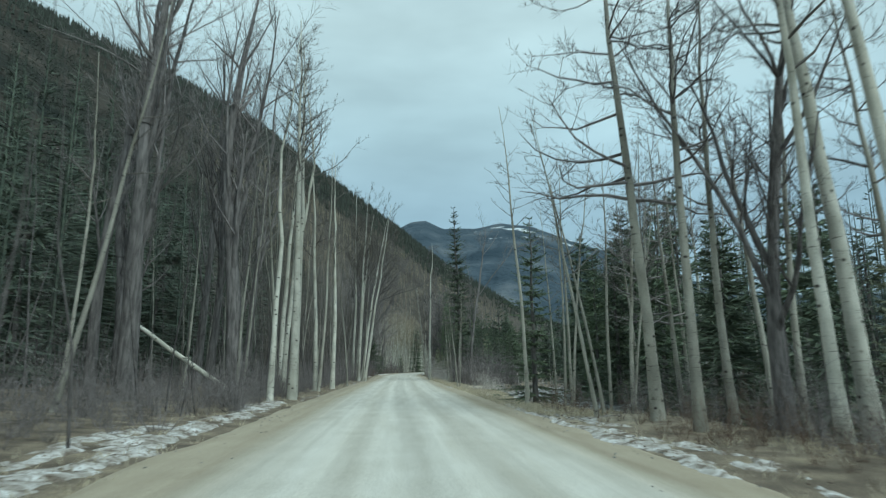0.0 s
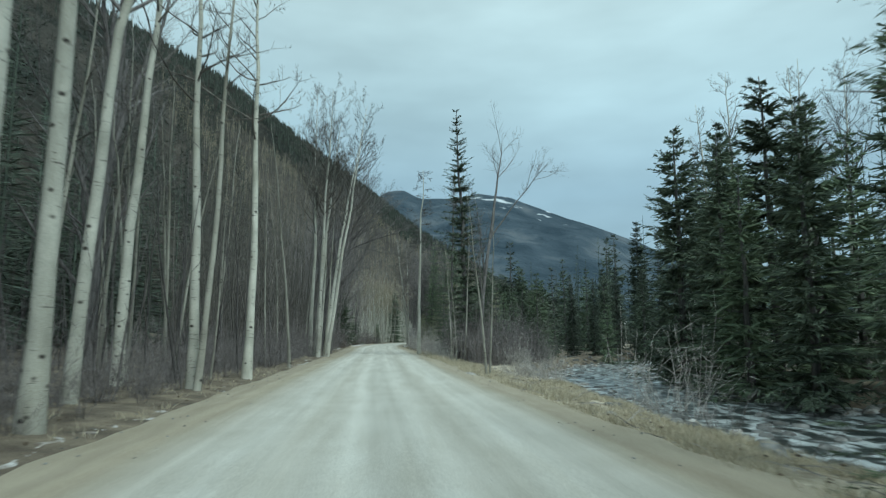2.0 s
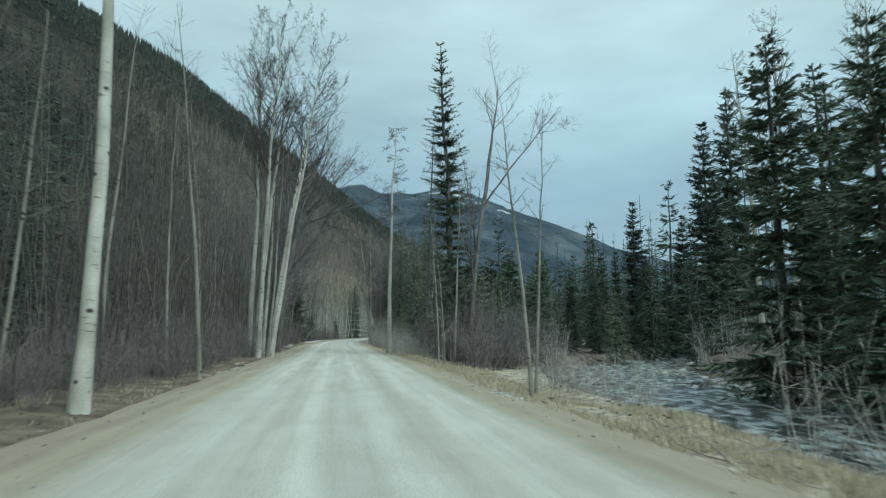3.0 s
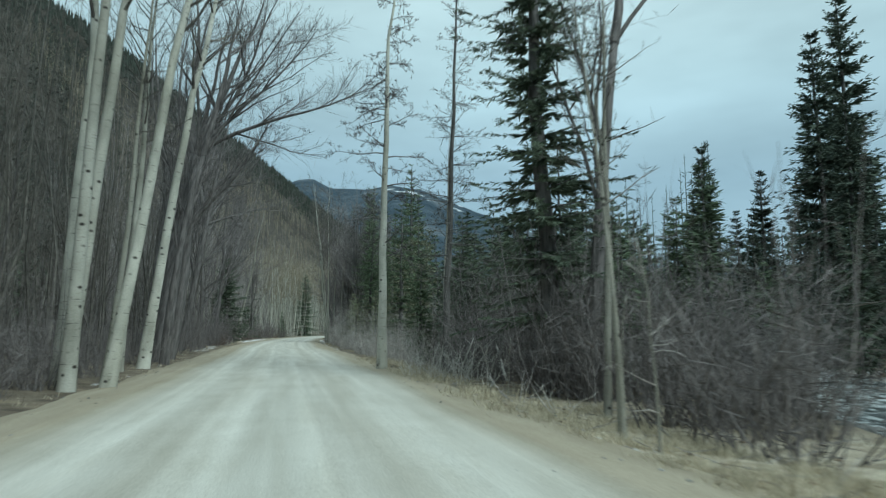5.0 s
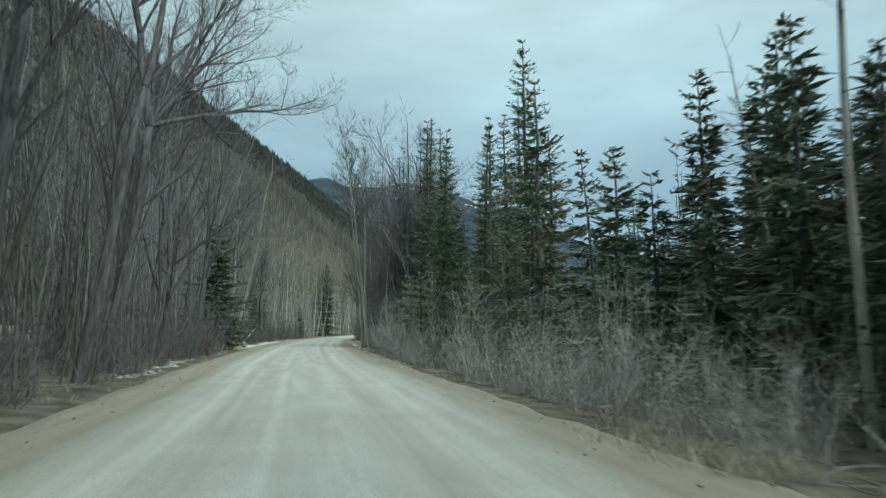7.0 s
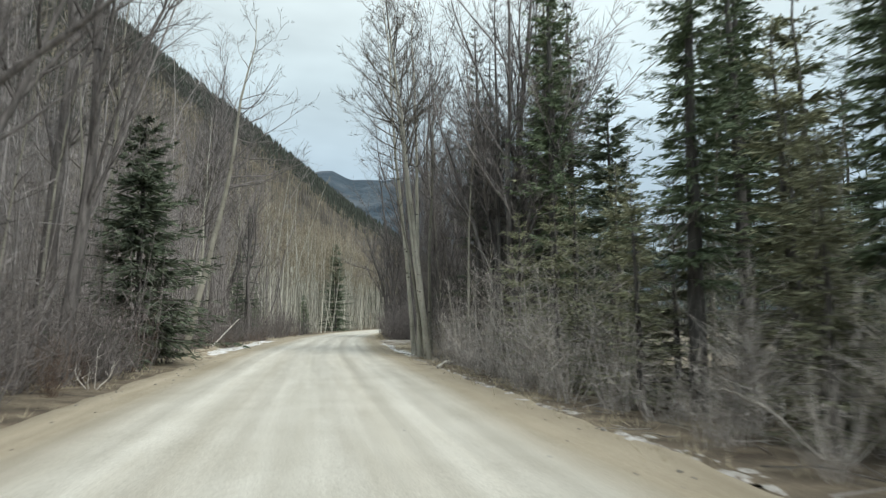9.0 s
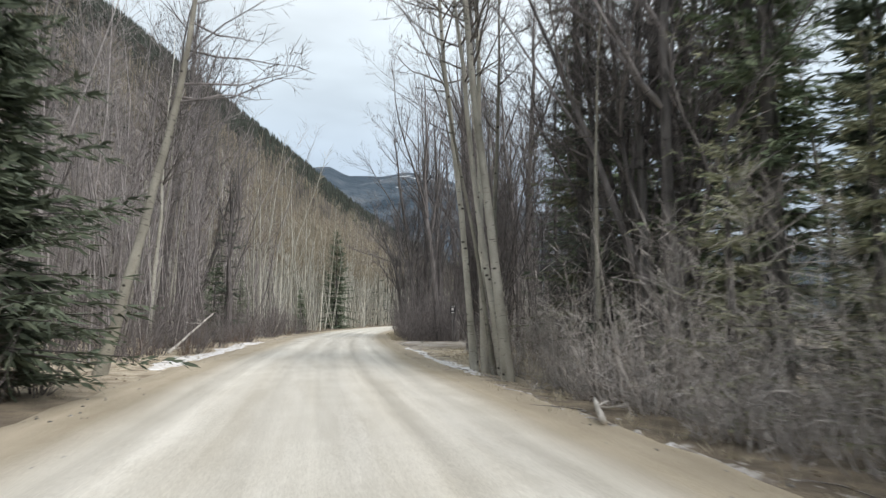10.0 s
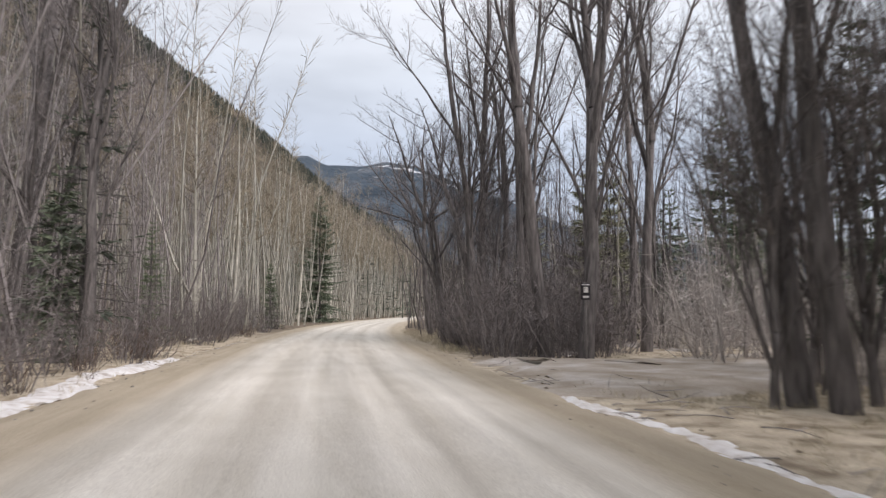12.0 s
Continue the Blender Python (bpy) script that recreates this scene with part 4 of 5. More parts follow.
        (VERGE, 3.45, 126.35, 0, 1.0, -4.5), (VERGE, 3.62, 125.8, 160, 1.0, -1.5), (THIN[2], 3.7, 125.25, 20, 0.85, -6.5), (VERGE, 3.85, 124.95, 250, 0.95, -7.5), (FAN, 3.6, 123.65, 200, 0.88, -6), (THIN[2], 4.3, 126.8, 200, 1.1, -2), (THIN[0], 4.6, 120.6, 270, 0.9, -2), (THIN[2], 6.25, 133.5, 40, 0.95, -1), (TALL[1], 7.6, 134.4, 100, 0.62, -4), (THIN[0], 7.36, 134.9, 200, 1.0, -8), (THIN[2], 6.55, 134.6, 300, 1.0, -4),
        # round the clearing
        (TALL[2], 7.6, 146.6, 0, 0.85, 6), (TALL[1], 6.0, 152.5, 200, 0.75, -3), (TALL[2], 7.0, 148.2, 120, 0.85, -2.6), (TALL[0], 9.6, 150.4, 20, 0.9, 1), (TALL[2], 11.4, 149.6, 220, 0.8, -2), (ARCH, 7.2, 165.0, 160, 0.7, -8), (ARCH, 6.2, 158.0, 20, 0.62, -6), (COTTON[3], 7.0, 161.0, 80, 0.75, -7), (TALL[1], 8.0, 152.5, 250, 0.85, 0), (BUSHY[0], 7.2, 154.0, 80, 0.8, 0), (TALL[2], 8.4, 156.0, 200, 0.7, -2), (ARCH, 6.6, 154.6, 0, 0.6, -5), (TALL[1], 7.4, 157.0, 20, 0.6, -4),
        (TALL[0], 7.4, 156.5, 60, 0.8, 0), (TALL[1], 10.2, 158.0, 190, 0.85, 0), (TALL[1], 11.8, 153.5, 300, 0.85, 0), (TALL[0], 17.0, 158.0, 20, 0.8, 0), (TALL[1], 14.0, 155.0, 100, 0.85, 0), (TALL[1], 12.4, 138.0, 50, 0.8, -3), (TALL[2], 6.7, 137.7, 10, 0.8, -2.5), (BUSHY[0], 6.1, 137.6, 60, 0.6, 0), (BUSHY[0], 8.8, 139.6, 160, 0.8, 0), (BUSHY[0], 7.8, 137.4, 250, 0.75, 0), (TALL[1], 6.8, 137.0, 270, 0.85, -1), (TALL[1], 8.2, 134.0, 0, 0.8, -2),
        (MIDS[1], 10.8, 131.0, 0, 0.95, 0), (MIDS[0], 13.6, 135.0, 40, 0.85, 0), (MIDS[1], 17.5, 140.0, 90, 0.8, 0), (MIDS[1], 19.0, 153.5, 120, 0.7, 0), (OLIVE[0], 15.0, 158.0, 20, 0.75, 0), (MIDS[0], 23.0, 160.0, 0, 0.9, 0),
        (DENSE[0], 2.6, 199.0, 0, 0.98, 0), (YOUNG, -6.6, 147.6, 200, 0.36, 0), (OLIVE[0], 12.6, 156.5, 90, 0.8, 0), (OLIVE[0], 14.4, 157.5, 200, 0.9, 0), (OLIVE[0], 11.0, 159.0, 20, 0.7, 0), (MIDS[1], -2.0, 178, 30, 0.4, 0),
        (ASPENS[2], 26.4, 66.5, 0, 1.15, 0), (ASPENS[1], 25.0, 68.0, 100, 1.15, 0), (ASPENS[0], 30.2, 64.0, 200, 1.2, 0), (ASPENS[0], 28.4, 62.0, 40, 1.15, 0), (FAN, 32.5, 63.0, 300, 1.1, 0),
        (SPIRE, 30.7, 96.6, 0, 1.07, 0), (SPIRE, 37.4, 98.2, 50, 1.07, 0), (SPIRE, 41.2, 98.5, 200, 1.0, 0), (MIDS[0], 14.2, 79.0, 90, 0.5, 0), (SPIRE, 35.4, 90.0, 100, 1.6, 0), (SPIRE, 39.0, 91.0, 70, 1.8, 0), (SPIRE, 33.6, 86.0, 160, 1.15, 0), (SPIRE, 24.6, 88.0, 40, 0.62, 0), (SPIRE, 20.8, 84.4, 240, 0.52, 0), (SPIRE, 17.6, 81.2, 310, 0.46, 0), (SPIRE, 27.0, 87.0, 20, 0.66, 0), (SPIRE, 28.6, 90.4, 130, 0.7, 0), (SPIRE, 22.6, 86.6, 170, 0.6, 0), (SPIRE, 30.4, 89.4, 280, 0.62, 0), (FAR_SPRUCES[1], 25.5, 83.0, 240, 0.75, 0), (FAR_SPRUCES[1], 27.5, 80.5, 90, 0.8, 0), (FAR_SPRUCES[0], 25.0, 75.0, 10, 0.7, 0), (MIDS[0], 15.2, 81.0, 90, 0.42, 0), (MIDS[0], 22.5, 86.0, 20, 0.6, 0), (FAR_SPRUCES[0], 46.0, 145.0, 0, 1.6, 0), (FAR_SPRUCES[0], 47.8, 119.7, 60, 1.75, 0), (FAR_SPRUCES[0], 36.0, 122.0, 60, 1.3, 0)]:
    if kind is MIDS[0] and size < 0.6:       # the small ones: fresh green by the thicket, dark elsewhere
        kind = FRESH if 70 < y < 79 and turn % 3 else YOUNG
    plant(kind, x, y, turn, size, tilt=tilt)

# ---- the woods to both sides ----
r = random.Random(5)
taken = []


def free(x, y, gap):
    for a, c in taken:
        if (a - x) ** 2 + (c - y) ** 2 < gap * gap:
            return False
    taken.append((x, y))
    return True


def fill(kinds, count, y0, y1, d0, d1, size=(0.8, 1.1), gap=1.3, tilt=2.5, bias=1.0):
    done = tries = 0
    while done < count and tries < count * 12:
        tries += 1
        y = r.uniform(y0, y1)
        d = d0 + (d1 - d0) * r.random() ** bias
        x = road_x(y) + d
        if abs(x - river_x(y)) < RIVER_HALF + 0.6 or not free(x, y, gap):
            continue
        plant(r.choice(kinds), x, y, r.uniform(0, 360), r.uniform(*size), tilt=r.gauss(0, tilt))
        done += 1


fill(THIN, 28, 30, 66, -5.4, -16, (0.75, 1.1), 0.9, 2.5, 1.2)
fill(FAR_SPRUCES, 16, 4, 52, -13, -24, (0.7, 1.1), 1.8)
fill(THIN, 28, 80, 128, -6.2, -16, (0.75, 1.1), 1.1, 3, 1.2)
fill(THIN, 18, 112, 156, -6.5, -18, (0.8, 1.15), 1.0, 2.5)
fill(GROVE, 80, 160, 228, -16, -5.2, (0.66, 0.86), 0.9, 1.2)
fill(GROVE, 16, 140, 158, -20, -8.5, (0.6, 0.75), 1.0, 2.0)
fill(FAR_SPRUCES, 10, 52, 120, -28, -14, (0.6, 0.9), 2.0)
fill(THIN + [ASPENS[3]], 26, 14, 40, 7.5, 28, (0.75, 1.05), 1.1)
fill(THIN, 10, 34, 62, 19, 34, (0.8, 1.0), 1.5)
fill(FAR_SPRUCES, 14, 16, 60, 16, 44, (0.65, 1.05), 2.0)
fill(FAR_SPRUCES, 15, 66, 130, 22, 52, (0.65, 1.15), 2.2)
fill(FAR_SPRUCES, 16, 130, 190, 20, 52, (0.8, 1.2), 2.5)
fill(FAR_SPRUCES, 10, 80, 107, 11, 22, (0.5, 0.85), 1.8)
fill(THIN, 14, 82, 132, 7.5, 13, (0.6, 0.95), 1.3)
fill(THIN, 14, 152, 176, 4.6, 16, (0.5, 0.8), 1.2)
fill(GROVE[:1] + COTTON[3:] + THIN, 22, 162, 215, 6, 34, (0.7, 1.0), 1.8)
fill(FAR_SPRUCES, 3, -60, -4, 7, 30, (0.8, 1.1), 2.5)
fill(FAR_SPRUCES, 3, -60, 2, -30, -7, (0.8, 1.1), 2.5)


# ---- thickets, grass, snow, stones ----
def shrub(seed, height, stems, fine, spread=0.55):
    q, g = random.Random(seed), Geo()
    for _ in range(stems):
        a, o = q.uniform(0, 6.28), q.uniform(0, 0.35)
        d = Vector((math.cos(a) * spread * q.random(), math.sin(a) * spread * q.random(), 1))
        pts = curve(q, Vector((math.cos(a) * o, math.sin(a) * o, -0.1)), d, height * q.uniform(0.5, 1.1), 3, 0.13, 0.0)
        w = q.uniform(0.006, 0.014)
        g.tube([pts[0], pts[1] + rand_dir(q) * 0.07 * height, pts[3]], [w * 1.2, w * 0.8, w * 0.35], 3, False)
        for _ in range(fine):
            k = min(2, int(3 * q.random() ** 0.8))
            p = pts[k].lerp(pts[k + 1], q.random())
            dd = (Vector((0, 0, 0.55)) + rand_dir(q)).normalized()
            e = p + dd * q.uniform(0.2, 0.75) * height * 0.38
            g.blade(p, e, dd.cross(rand_dir(q)).normalized(), q.uniform(0.004, 0.0085))
    return np.array([tuple(v) for v in g.v]), g.f


SHRUBS = [shrub(60 + k, h, s, f, w) for k, (h, s, f, w) in enumerate([(2.6, 11, 17, 0.7), (2.0, 11, 17, 0.8), (3.2, 10, 19, 0.5), (1.5, 11, 15, 1.0)])]


def thicket(name, spots, material, label, seed):
    """One mesh of many shrubs at (x, y, size)."""
    q = random.Random(seed)
    vs, fs, o = [], [], 0
    for x, y, size in spots:
        v, f = SHRUBS[q.randrange(4)]
        a = q.uniform(0, 6.28)
        ca, sa = math.cos(a), math.sin(a)
        p = np.empty_like(v)
        p[:, 0] = (v[:, 0] * ca - v[:, 1] * sa) * size + x
        p[:, 1] = (v[:, 0] * sa + v[:, 1] * ca) * size + y
        p[:, 2] = v[:, 2] * size + terrain(x, y)
        vs.append(p)
        fs += [tuple(i + o for i in t) for t in f]
        o += len(v)
    me = bpy.data.meshes.new(name)
    me.from_pydata(np.concatenate(vs).tolist(), [], fs)
    me.materials.append(material)
    return tagged(new(name, me), label, "shrubs", kind="stuff")


def clear_view(x, y, q, low=False):
    """Open ground: the river bend, and the glade round the leaning trunk."""
    if 54 < y < 76 and river_x(y) > x > -0.5 + 0.95 * (y - 54):
        return False
    if (x + 7.9) ** 2 + (y - 125.6) ** 2 < 14:
        return False
    return low or not (8 < y < 36 and -11.5 < x < -5.4 and q.random() < 0.7)


def spots(seed, count, y0, y1, d0, d1, s0=0.7, s1=1.2, bias=1.0):
    q, out = random.Random(seed), []
    while len(out) < count:
        y = q.uniform(y0, y1)
        x = road_x(y) + d0 + (d1 - d0) * q.random() ** bias
        if abs(x - river_x(y)) > RIVER_HALF + 0.3 and clear_view(x, y, q, True):
            out.append((x, y, q.uniform(s0, s1)))
    return out



def stems(name, areas, label, seed, material, tall=(4, 9), fine=None, many=10, span=(0.4, 1.3), wide=0.009, stem=1.0):
    """Many thin upright stems with a few twigs: (count, y0, y1, d0, d1)."""
    q, g, twiggy = random.Random(seed), Geo(), []
    for count, y0, y1, d0, d1 in areas:
        for _ in range(count):
            y = q.uniform(y0, y1)
            x = road_x(y) + q.uniform(d0, d1)
            if abs(x - river_x(y)) < RIVER_HALF + 0.4 or not clear_view(x, y, q):
                continue
            p = Vector((x, y, terrain(x, y) - 0.1))
            h = q.uniform(*tall)
            sway = 0.16 if q.random() < 0.2 else 0.08
            top = p + Vector((q.gauss(0, sway), q.gauss(0, sway), 1)) * h
            w = min(0.055, h * q.uniform(0.003, 0.006)) * stem
            mid = p.lerp(top, 0.5) + Vector((q.gauss(0, 0.025), q.gauss(0, 0.025), 0)) * h
            low, high = (p.lerp(a, 0.5) + Vector((q.gauss(0, 0.015), q.gauss(0, 0.015), 0)) * h for a in (mid, mid + top - p))
            g.tube([p, low, mid, high, top], [w, w * 0.85, w * 0.6, w * 0.35, w * 0.12], 3, False)
            n0 = len(g.f)
            for _ in range(many):
                u = q.uniform(0.56, 1.0) if fine else 0.1 + 0.9 * q.random() ** 0.7
                b0 = p.lerp(mid, u * 2) if u < 0.5 else mid.lerp(top, u * 2 - 1)
                d = Vector((q.gauss(0, 1), q.gauss(0, 1), 1.0)).normalized()
                g.blade(b0, b0 + d * q.uniform(*span), d.cross(rand_dir(q)).normalized(), wide)
            twiggy += range(n0, len(g.f))
    ob = stuff(name, g, material, label, "saplings")
    if fine:
        ob.data.materials.append(fine)
        for i in twiggy:
            ob.data.polygons[i].material_index = 1
    return ob


def woods(name, areas, label, seed, material, slope=None, blades=50, fat=1.0):
    """Far conifers, a few ragged tiers each: (count, y0, y1, d0, d1)."""
    q, g = random.Random(seed), Geo()
    for count, y0, y1, d0, d1 in areas:
        for _ in range(count):
            y = q.uniform(y0, y1)
            x = road_x(y) + q.uniform(d0, d1)
            h = q.uniform(8, 19)
            p = slope_at(q.uniform(0.06, 0.36), q.uniform(0.02, 0.55) ** 1.2) if slope else Vector((x, y, sheet(x, y) - 0.2))
            g.tube([p, p + Vector((0, 0, h))], [0.12, 0.02], 3, False)
            for k in range(blades):
                t = q.random() ** 0.9
                a = q.uniform(0, 6.28)
                rr = h * 0.17 * (1.04 - t)
                d = Vector((math.cos(a), math.sin(a), 0.15 - 0.5 * (1 - t)))
                b0 = p + Vector((0, 0, h * (0.06 + 0.92 * t)))
                e = b0 + d * rr * q.uniform(0.7, 1.2) + Vector((0, 0, 0.2))
                g.blade(b0, e, d.cross(rand_dir(q)).normalized(), (0.05 + 0.10 * (1 - t) * q.random()) * fat)
    return stuff(name, g, material, label, "conifers")


stems("saplings_west", [(430, 4, 72, -5.2, -20), (60, 0, 20, -8, -20)], "thin grey bare saplings crowding the roadside wood", 61, TWIG_PLUM, (3, 9))
stems("dark_stems", [(230, 72, 108, -5.8, -18), (130, 60, 84, -6.6, -15)], "crowded dark grey bare stems of the roadside wood", 60, TWIG, (5, 17), None, 80, (0.4, 1.9), 0.008, 1.0)
stems("bare_stems", [(130, 104, 132, -6.2, -18), (90, 124, 134, -6.5, -20)], "crowded brown-grey bare stems of the roadside wood", 65, TWIG_BROWN, (5, 16), None, 110, (0.4, 1.9), 0.007, 0.9)
stems("high_stems", [(90, 100, 134, -6.8, -14)], "tall bare wood with a haze of fine twigs", 68, TWIG_BROWN, (13, 19), None, 160, (0.4, 1.7), 0.008, 1.0)
stems("grey_wood", [(400, 134, 168, -6.3, -22)], "grey-brown bare wood with a haze of fine twigs", 71, TWIG_BROWN, (9, 15.5), None, 140, (0.4, 1.6), 0.007, 1.0)
stems("valley_stems", [(320, 165, 235, 5, 46)], "bare grey wood filling the valley behind the clearing", 69, TWIG_PLUM, (9, 17), None, 70, (0.5, 1.7), 0.012)
stems("brushwood_east", [(200, 92, 132, 5.0, 13), (90, 148, 190, 6, 24)], "tangled pale grey saplings and dead stems before the spruces", 70, TWIG_GREY, (1.2, 4.0), None, 60, (0.3, 1.3), 0.006, 0.6)
stems("far_grove", [(430, 203, 262, -25, -4.5)], "tall pale aspens with tan crowns closing the view at the bend", 58, BARK_PALE, (14, 19), TWIG_TAN, 100, (0.4, 1.5), 0.02, 1.2)
stems("clearing_stems", [(260, 151, 185, 4.5, 22), (60, 133, 141, 8.5, 16)], "thin dark purple-grey saplings behind the clearing", 66, TWIG_PLUM, (3, 12), None, 22, (0.4, 1.4), 0.009)
stems("saplings_east", [(260, 10, 40, 8, 28), (160, 135, 175, 12, 30)], "thin grey bare saplings among the spruces", 62, TWIG_PLUM, (2.5, 7))
stems("aspen_grove", [(380, 158, 275, -36, -5.4), (60, 235, 300, -8, 16), (170, 168, 225, -14, -5.4)], "dense stand of straight pale aspens", 63, BARK_PALE, (13, 18), TWIG_TAN, 100, (0.4, 1.5), 0.014, 1.5)
woods("far_woods", [(150, 10, 60, 28, 80), (240, 50, 140, 28, 80), (280, 110, 300, 26, 100), (100, 230, 330, -20, 30)], "dark conifer wood filling the valley floor", 64, NEEDLES_DARK)
woods("slope_woods", [(1300, 0, 1, 0, 1)], "dark conifers covering the lower mountainside", 59, NEEDLES_HILL, True, 30, 1.7)
woods("hillfoot_woods", [(230, 6, 78, -15, -30)], "dark conifers at the foot of the mountainside", 67, NEEDLES_DARK, None, 190, 0.6)
left_spots = spots(71, 230, 100, 178, -4.8, -11, 0.7, 1.3, 1.4) + spots(72, 50, 90, 160, -12, -22, 1.0, 1.5)
thicket("thicket_west", left_spots, TWIG_PLUM, "dense grey leafless willow and alder thicket under the trees", 81)
right_spots = (spots(73, 40, 112, 126, 5.0, 7.5, 0.6, 1.0) + [(8.4, 41.2, 1.2), (9.0, 42.2, 1.1), (8.1, 43.2, 1.0), (8.9, 40.2, 1.1)] + spots(63, 22, 46, 58, 6.2, 9, 0.35, 0.7) + spots(75, 250, 90, 131, 4.7, 11, 0.35, 0.85, 1.2)
               + spots(76, 70, 34, 75, 17.0, 26, 0.9, 1.4) + spots(77, 34, 148, 153, 12.5, 20, 1.0, 1.5) + spots(70, 30, 132, 140, 9, 14, 0.5, 0.9) + spots(66, 46, 82, 93, 4.8, 8.0, 0.5, 0.85) + spots(59, 34, 139, 146.5, 10.5, 15, 0.9, 1.4))
thicket("thicket_east", right_spots, TWIG_GREY, "dense grey leafless willow thicket along the river and road", 82)
dark_spots = spots(55, 110, 6, 34, 6.8, 20, 0.4, 0.75) + spots(65, 150, 45, 100, -4.9, -11, 0.6, 1.1, 1.4) + spots(68, 130, 60, 78, 6.2, 12.5, 0.9, 1.5) + spots(74, 60, 56, 82, 6.4, 12, 0.6, 1.1) + spots(69, 110, 146.8, 156, 4.8, 10, 0.9, 1.5) + spots(64, 60, 151, 172, 5, 22, 0.9, 1.5) + spots(67, 130, 6, 46, -5.2, -14, 0.5, 0.9) + spots(60, 260, 20, 84, -4.9, -7.2, 0.28, 0.65) + spots(61, 55, 108, 128, -5.0, -7.5, 0.5, 1.0) + spots(62, 110, 9, 34, -6.4, -10.5, 0.3, 0.55)
thicket("dark_thicket", dark_spots, TWIG_PLUM, "tangled dark purple-grey brush under the trees", 84)
red_spots = spots(78, 90, 4, 26, 5.0, 10, 0.2, 0.42) + spots(79, 60, 96, 170, -6.5, -4.5, 0.3, 0.6) + spots(80, 12, 126, 134, 5.0, 9, 0.3, 0.5)
thicket("low_brush", red_spots, TWIG_RED, "low reddish-brown brush on the road verge", 83)

g, q = Geo(), random.Random(90)
for y0, y1, d0, d1, num, tall in ((20, 46, 3.9, 8.0, 7600, 0.19), (46, 66, 3.8, 6.2, 3200, 0.2), (64, 84, 3.5, 4.9, 700, 0.3), (2, 30, 4.0, 9, 420, 0.22), (126, 141, 4.8, 9.5, 1300, 0.15), (150, 172, 3.9, 6.5, 900, 0.3), (137, 148, 6, 12, 500, 0.1), (5, 165, -4.0, -6.2, 700, 0.2), (96, 130, 3.6, 4.8, 200, 0.2)):
    for _ in range(num):
        y = q.uniform(y0, y1)
        x = road_x(y) + q.uniform(d0, d1)
        if abs(x - river_x(y)) < RIVER_HALF:
            continue
        if noise.noise((x * 0.8, y * 0.8, 6)) < -0.12:
            continue
        p = Vector((x, y, terrain(x, y) - 0.02))
        for _ in range(8):
            d = Vector((q.gauss(0, 0.7), q.gauss(0, 0.55), 1)).normalized()
            s = p + Vector((q.gauss(0, 0.07), q.gauss(0, 0.07), 0))
            g.blade(s, s + d * tall * q.uniform(0.5, 1.4), d.cross(rand_dir(q)).normalized(), 0.006)
stuff("dry_grass", g, STRAW, "pale dry winter grass on the road verge", "grass")


def crust(name, lines, label, seed, holes=0.04, material=SNOW):
    """Low lumpy strips of old snow: (y0, y1, offset from the road's middle, width)."""
    q, g = random.Random(seed), Geo()
    for y0, y1, off, width in lines:
        n, m = max(3, int((y1 - y0) / 0.12)), 13
        o = len(g.v)
        for j in range(n + 1):
            y = y0 + (y1 - y0) * j / n
            edge = min(1, j / 3, (n - j) / 3)
            w = width * (0.55 + 0.9 * (0.5 + noise.noise((y * 0.7, off, seed)))) * edge
            cx = road_x(y) + off + noise.noise((y * 0.4, off * 3, seed + 5)) * 0.35
            for i in range(m):
                k = i / (m - 1) * 2 - 1
                x = cx + k * w * 0.5
                base = max(terrain(x, y), 0.0 if abs(x - road_x(y)) < 4.1 else -9)
                hgt = (0.10 * min(1, width) * (1 - k * k) + noise.noise((x * 4, y * 4, seed)) * 0.05) * edge
                hgt -= 0.5 * max(0, noise.noise((x * 1.9, y * 1.1, seed + 2)) + 0.5 * noise.noise((x * 6.0, y * 5.0, seed + 4)) - holes)
                g.v.append(Vector((x, y, base - 0.035 + hgt)))
        g.f += [(o + j * m + i, o + j * m + i + 1, o + (j + 1) * m + i + 1, o + (j + 1) * m + i) for j in range(n) for i in range(m - 1)]
    return stuff(name, g, material, label, "snow", True)


crust("verge_snow", [(7, 27, -4.95, 1.25), (8, 17, -6.0, 0.8), (8, 27, 4.25, 0.75), (5, 15, 4.9, 0.6), (15, 23, 5.3, 0.6)], "broad strip of dirty old snow on the road verge", 4, 0.22)
crust("roadside_snow", [ (28, 36, -4.3, 0.4), (38, 44, -4.2, 0.3), (54, 64, -4.2, 0.35), (70, 84, -4.3, 0.25),
                        (96, 108, -4.9, 0.7), (150, 160, -4.2, 0.3), (44, 48, 3.9, 0.5),
                        (58, 66, 4.3, 0.35), (98, 122, 4.1, 0.35), (100, 118, 4.4, 0.3)], "strips of dirty old snow along the road's edge", 3)
crust("snow_ridge", [(124.5, 139.5, 4.25, 0.62), (127.5, 150, -4.4, 0.78)], "low ridge of ploughed snow at the road's edge", 5, 9, SNOW_CLEAN)
crust("clearing_snow", [(146, 150, 6.2, 0.8), (148, 153, 8.4, 1.2), (139, 143, 10.6, 1.0), (149, 156, 12.5, 1.4)], "thin patches of old snow on the clearing", 8)

